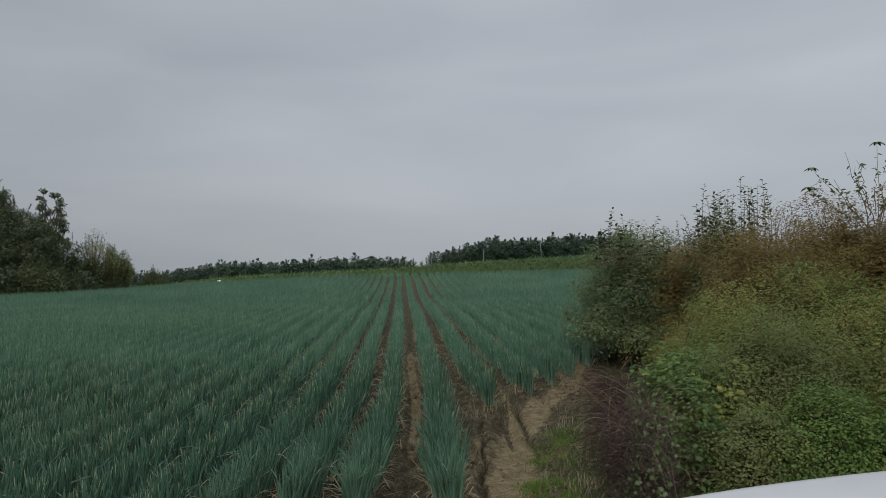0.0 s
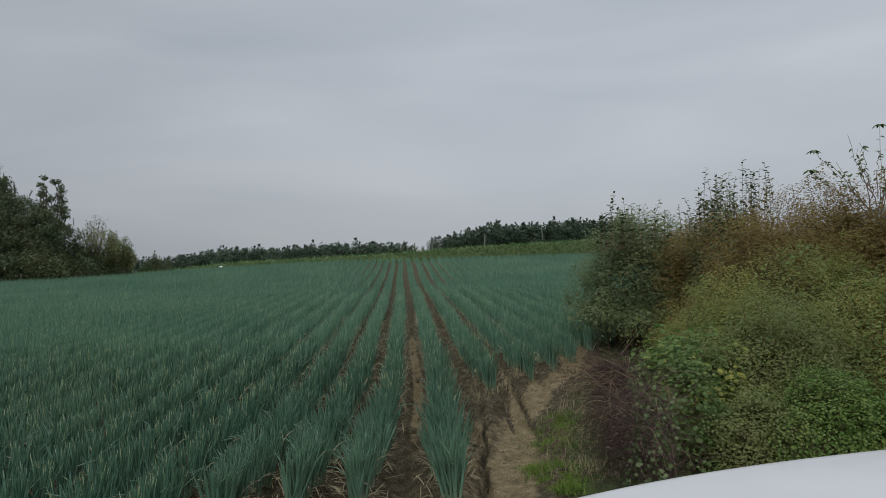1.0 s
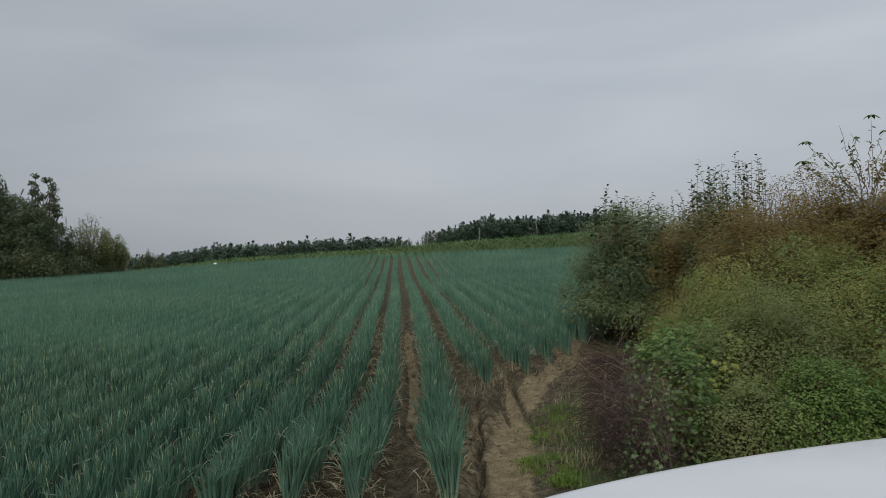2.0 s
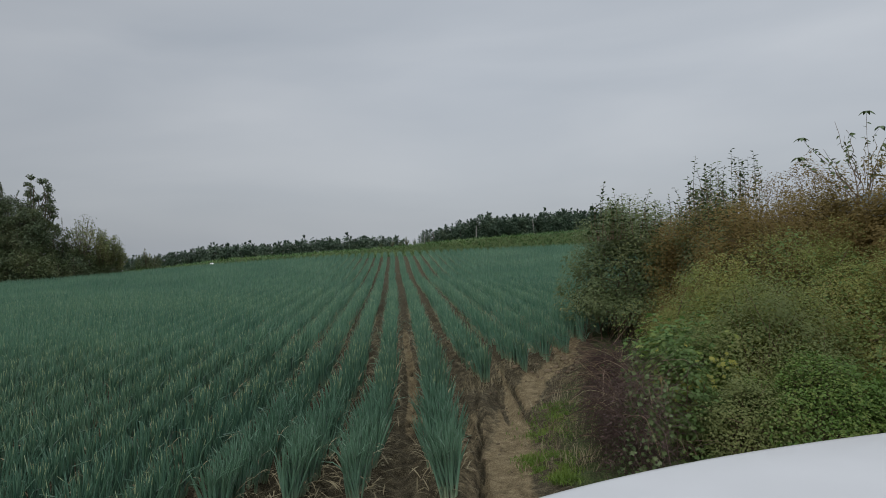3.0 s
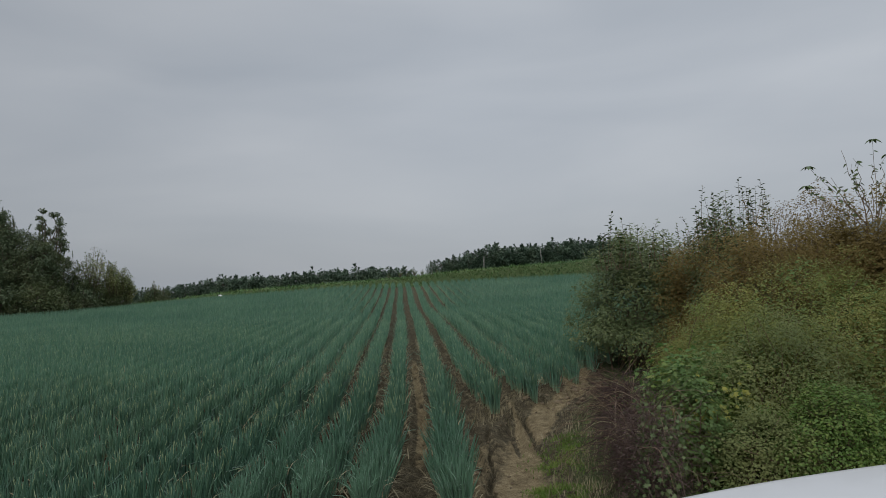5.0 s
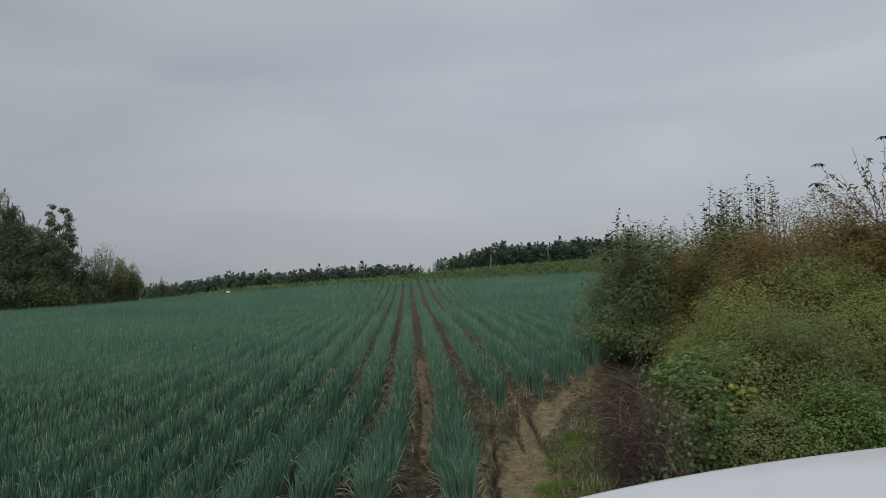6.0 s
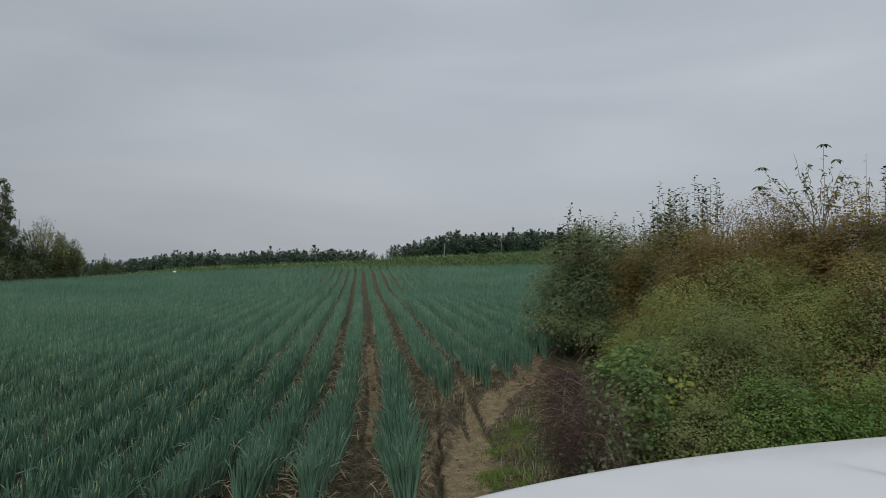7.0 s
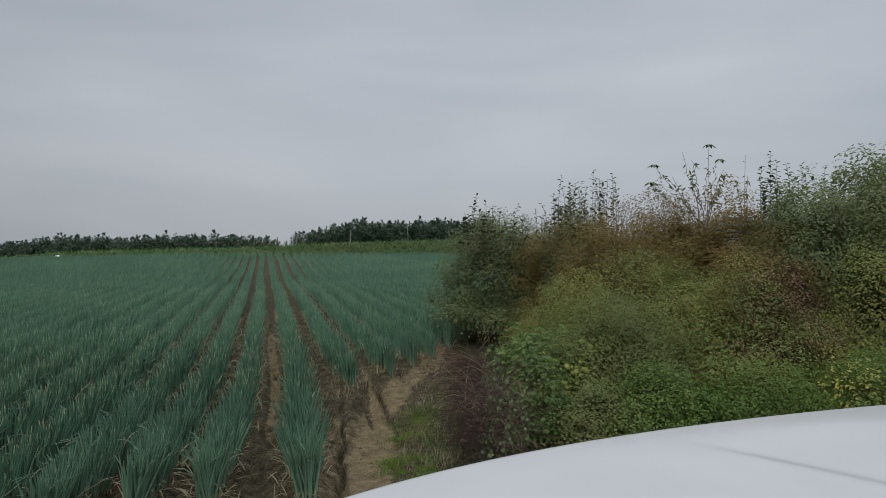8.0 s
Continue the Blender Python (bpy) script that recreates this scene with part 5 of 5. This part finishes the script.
# the orchard
ORCH = [clump_tree(2.0, 0.05, crown_blobs(2.0, 1.45, 32, 340 + i, 0.12, ((0, 0.85), (0.4, 1.0), (0.8, 0.95), (1, 0.8)), 0.29), 2700, 0.19, [M_ORCHARD], 350 + i, 0.5, 0.55, 18, 0.28) for i in range(4)]
for i in range(26):
    x, y = -28.0 + i * 1.13 + fr.uniform(-.2, .2), 73.5 + fr.uniform(-.6, .6)
    top = float(np.interp(x, [-26, -20.4, -18.6, -14, -10.5, -6.8, -4.3, -1.8, 0.5], [1.0, 1.6, 1.9, 1.95, 2.15, 2.4, 2.5, 2.2, 1.9]))
    z = float(base_z(x, y)) - 0.1
    tree("orchard_tree", (x, y, z), ORCH[fr.integers(4)], "low dark-leaved fruit tree in the orchard row behind the bank", (top - z) / 2.2 * fr.uniform(0.92, 1.16), fr.uniform(0, 6), "orchard trees behind the low bank")
for i in range(22):
    x, y = 4.5 + i * 0.96 + fr.uniform(-.2, .2), 71.3 + fr.uniform(-.6, .6)
    top = float(np.interp(x, [4.3, 7.4, 9.9, 12.4, 16.8, 19, 24], [2.8, 3.4, 4.2, 3.85, 4.25, 4.5, 4.6]))
    z = float(base_z(x, y)) - 0.1
    tree("orchard_tree", (x, y, z), ORCH[fr.integers(4)], "dark-leaved fruit tree on top of the grassy bank", (top - z) / 2.2 * fr.uniform(0.90, 1.14), fr.uniform(0, 6), "orchard trees on the bank")


def post(place, h, r0, lean, label):
    V, F, _ = tubes(np.array([[(0, 0, 0), (lean * 0.5, 0, h * 0.5), (lean, 0, h)]], float), np.array([[r0, r0, r0 * 0.9]]), 8)
    bm = bmesh.new()
    vs = [bm.verts.new(v) for v in V]
    for f in F:
        bm.faces.new([vs[i] for i in f])
    bm.faces.new(vs[-8:])
    ob = new("orchard_post", bm_mesh("orchard_post", bm, [M_POST]))
    ob.location = place
    tagged(ob, label, "post", "orchard posts")


for x, y, h, ln in ((8.9, 69.6, 1.45, 0.05), (15.2, 69.6, 1.75, -0.15), (20.0, 69.6, 1.4, -0.35)):
    post((x, y, float(base_z(x, y)) - 0.05), h, 0.05, ln, "pale weathered post at the orchard edge")


for x, y, h in ((2.26, 52.3, 0.62), (2.50, 52.0, 0.80)):
    post((x, y, float(base_z(x, y)) - 0.05), h, 0.018, 0.02, "thin pale stake on the bank by the orchard gap")
WISP = airy_tree(0.85, 0.30, 9, 16, 0.07, M_BANKGRASS, 316)
for x, y, k in ((-0.9, 52.0, 0.7), (0.0, 52.3, 0.9), (0.6, 51.8, 0.6), (1.1, 52.2, 1.0), (1.7, 52.0, 0.7), (2.9, 52.1, 0.6)):
    plant_tree("tall_weed", x, y, WISP, "wispy green weed on the crest of the bank", k, x * 3, "weeds on the bank", "weed")


def sack():
    bm = bmesh.new()
    bmesh.ops.create_icosphere(bm, subdivisions=3, radius=1)
    for v in bm.verts:
        c = v.co
        k = 1 + 0.12 * noise.noise(c * 2.5)
        v.co = Vector((math.copysign(abs(c.x) ** 0.6, c.x) * 0.15, math.copysign(abs(c.y) ** 0.7, c.y) * 0.12, max(c.z, -0.5) * 0.11)) * k
    ob = new("plastic_sack", bm_mesh("plastic_sack", bm, [M_SACK], True))
    ob.location = (-12.95, 48.1, float(base_z(-12.95, 48.1)) + 0.10)
    tagged(ob, "crumpled white plastic sack on the grass at the field edge", "sack")


sack()

# ---------------------------------------------------------------- the parked white car
CAR = pose(0.96, 0.913, 0.50, 0, 0, 5.5)


def car():
    root = new("car")
    root.matrix_world = CAR
    tagged(root, "parked white car with a smooth glossy bonnet", "car")

    def grid_part(name, fn, nu, nv, mat, parent, label="", thick=0.012):
        us, vs = np.linspace(0, 1, nu), np.linspace(0, 1, nv)
        V = np.array([fn(u, v) for v in vs for u in us])
        i = (np.arange(nv - 1)[:, None] * nu + np.arange(nu - 1)[None]).ravel()
        me = mesh_np(name, V, np.stack([i, i + 1, i + nu + 1, i + nu], -1), [mat], None, True)
        ob = part(name, me, parent, label)
        if thick:
            so = ob.modifiers.new("thickness", "SOLIDIFY")
            so.thickness, so.offset = thick, -1
        return ob

    HW = 0.935

    def front(a):
        return -0.10 * a ** 2 - 0.09 * a ** 4

    def hood(u, v):
        a = (u - 0.5) * 2 * HW
        lip = 0.90
        f = front(a)
        if v < lip:
            y = -1.12 + (1.12 + f) * v / lip
            z = 1.095 + 0.020 * (1 - math.exp((y - f) / 0.14))
        else:
            q = (v - lip) / (1 - lip) * math.pi / 2
            y = f + 0.05 * math.sin(q)
            z = 1.095 - 0.05 * (1 - math.cos(q))
        rib = 0.354 - 0.43 * np.clip(-0.11 - y, 0, 0.5)
        z -= 0.0035 * smooth((rib - abs(a)) / 0.03 + 0.5) * smooth((-0.07 - y) / 0.12)
        return (a, y, z)

    grid_part("bonnet", hood, 141, 91, M_PAINT, root, "smooth white bonnet")

    def side(sgn):
        def fn(u, v):
            y = 0.0 - 4.25 * u
            top = np.interp(y, [-4.25, -3.9, -1.2, -0.1, 0], [0.95, 1.04, 1.10, 1.05, 1.03])
            z = 0.24 + (top - 0.24) * v
            arch = 0.0
            for yw in (-0.78, -3.38):
                dd = abs(y - yw)
                if dd < 0.40:
                    arch = max(arch, math.sqrt(0.40 ** 2 - dd ** 2) + 0.34)
            z = max(z, arch) if arch else z
            out = 0.905 + 0.03 * math.sin(math.pi * v) + (0.0 if y < -0.3 else -0.05 * (y + 0.3) / 0.3)
            return (sgn * out, y - 0.17, z)
        return fn

    grid_part("side_panel", side(1), 70, 10, M_PAINT, root)
    grid_part("side_panel", side(-1), 70, 10, M_PAINT, root)

    def bumper(u, v):
        a = (u - 0.5) * 2 * 0.92
        y = front(a) + 0.03 + 0.06 * math.sin(math.pi * v)
        return (a, y, 0.24 + 0.78 * v)

    grid_part("front_bumper", bumper, 21, 10, M_PAINT, root)

    def box(name, size, at, mat, parent, bevel=0.02):
        bm = bmesh.new()
        bmesh.ops.create_cube(bm, size=1)
        bmesh.ops.scale(bm, vec=size, verts=bm.verts)
        bmesh.ops.bevel(bm, geom=bm.edges[:], offset=bevel, segments=2, affect="EDGES")
        bmesh.ops.translate(bm, vec=at, verts=bm.verts)
        return part(name, bm_mesh(name, bm, [mat]), parent)

    box("grille", (0.9, 0.05, 0.2), (0, 0.10, 0.72), M_TRIM, root)
    for s in (-1, 1):
        box("headlight", (0.3, 0.08, 0.13), (s * 0.66, 0.03, 0.80), M_LAMP, root, 0.03)

    def windscreen(u, v):
        a = (u - 0.5) * 2 * (0.80 - 0.12 * v)
        return (a, -1.12 - 0.75 * v - 0.05 * (2 * u - 1) ** 2, 1.08 + 0.50 * v)

    grid_part("windscreen", windscreen, 9, 7, M_GLASS, root)

    def roof(u, v):
        a = (u - 0.5) * 2 * 0.68
        return (a, -1.87 - 1.75 * v, 1.58 + 0.05 * math.sin(math.pi * v) - 0.03 * (2 * u - 1) ** 2)

    grid_part("roof", roof, 11, 11, M_PAINT, root)

    def rear(u, v):
        a = (u - 0.5) * 2 * (0.68 + 0.12 * v)
        return (a, -3.62 - 0.62 * v, 1.58 - 0.55 * v)

    grid_part("rear_window", rear, 7, 5, M_GLASS, root)

    def side_glass(s):
        def fn(u, v):
            y0 = -1.22 - 2.2 * u
            y1 = -1.87 - 1.35 * u
            return (s * (0.84 - 0.15 * v), y0 + (y1 - y0) * v, 1.06 + 0.50 * v)
        return fn

    grid_part("side_window", side_glass(1), 7, 5, M_GLASS, root)
    grid_part("side_window", side_glass(-1), 7, 5, M_GLASS, root)

    def quarter(s):
        def fn(u, v):
            y0 = -3.42 - 0.78 * u
            y1 = -3.22 - 0.42 * u
            return (s * (0.845 - 0.15 * v), y0 + (y1 - y0) * v, 1.05 + 0.52 * v)
        return fn

    grid_part("quarter_panel", quarter(1), 5, 5, M_PAINT, root)
    grid_part("quarter_panel", quarter(-1), 5, 5, M_PAINT, root)

    def deck(u, v):
        y = -1.0 - 3.25 * v
        top = float(np.interp(y, [-4.25, -3.9, -1.2, -0.1, 0], [0.95, 1.04, 1.10, 1.05, 1.03]))
        return ((u - 0.5) * 2 * 0.906, y - 0.17, top - 0.004 - 0.012 * (2 * u - 1) ** 6)

    grid_part("shoulder", deck, 15, 24, M_PAINT, root)
    for s in (-1, 1):
        for a, b in (((0.84, -1.18, 1.07), (0.69, -1.88, 1.57)), ((0.86, -2.62, 1.07), (0.70, -2.62, 1.58)), ((0.84, -4.16, 1.02), (0.69, -3.62, 1.56)), ((0.69, -1.86, 1.565), (0.69, -3.64, 1.565))):
            C = np.array([[[s * (a[0] + (b[0] - a[0]) * q), a[1] + (b[1] - a[1]) * q, a[2] + (b[2] - a[2]) * q] for q in (0, 0.5, 1)]])
            V, F, _ = tubes(C, np.full((1, 3), 0.035), 8)
            part("pillar", mesh_np("pillar", V, F, [M_PAINT], None, True), root)
    box("tail", (1.84, 0.12, 0.74), (0, -4.39, 0.60), M_PAINT, root, 0.05)
    for s in (-1, 1):
        box("tail_light", (0.30, 0.05, 0.14), (s * 0.72, -4.44, 0.80), M_TAIL, root, 0.02)
    box("underbody", (1.5, 3.9, 0.1), (0, -2.1, 0.27), M_TRIM, root)
    for yw in (-0.78, -3.38):
        for s in (-1, 1):
            t = np.linspace(0, 2 * math.pi, 25)
            prof = [(0.20, -0.10), (0.32, -0.11), (0.345, -0.07), (0.345, 0.07), (0.32, 0.11), (0.20, 0.10)]
            V = np.array([[(s * 0.76 + w, yw + rr * math.cos(q), 0.345 + rr * math.sin(q)) for rr, w in prof] for q in t[:-1]]).reshape(-1, 3)
            F = [[i * 6 + j, i * 6 + (j + 1) % 6, ((i + 1) % 24) * 6 + (j + 1) % 6, ((i + 1) % 24) * 6 + j] for i in range(24) for j in range(6)]
            wheel = part("wheel", mesh_np("wheel", V, np.array(F), [M_RUBBER], None, True), root, "black tyre")
            bm = bmesh.new()
            bmesh.ops.create_cone(bm, cap_ends=True, segments=24, radius1=0.21, radius2=0.19, depth=0.16)
            bmesh.ops.rotate(bm, matrix=Matrix.Rotation(radians(90), 3, "Y"), verts=bm.verts)
            bmesh.ops.translate(bm, vec=(s * 0.77, yw, 0.345), verts=bm.verts)
            part("rim", bm_mesh("rim", bm, [M_ALLOY]), wheel)


car()
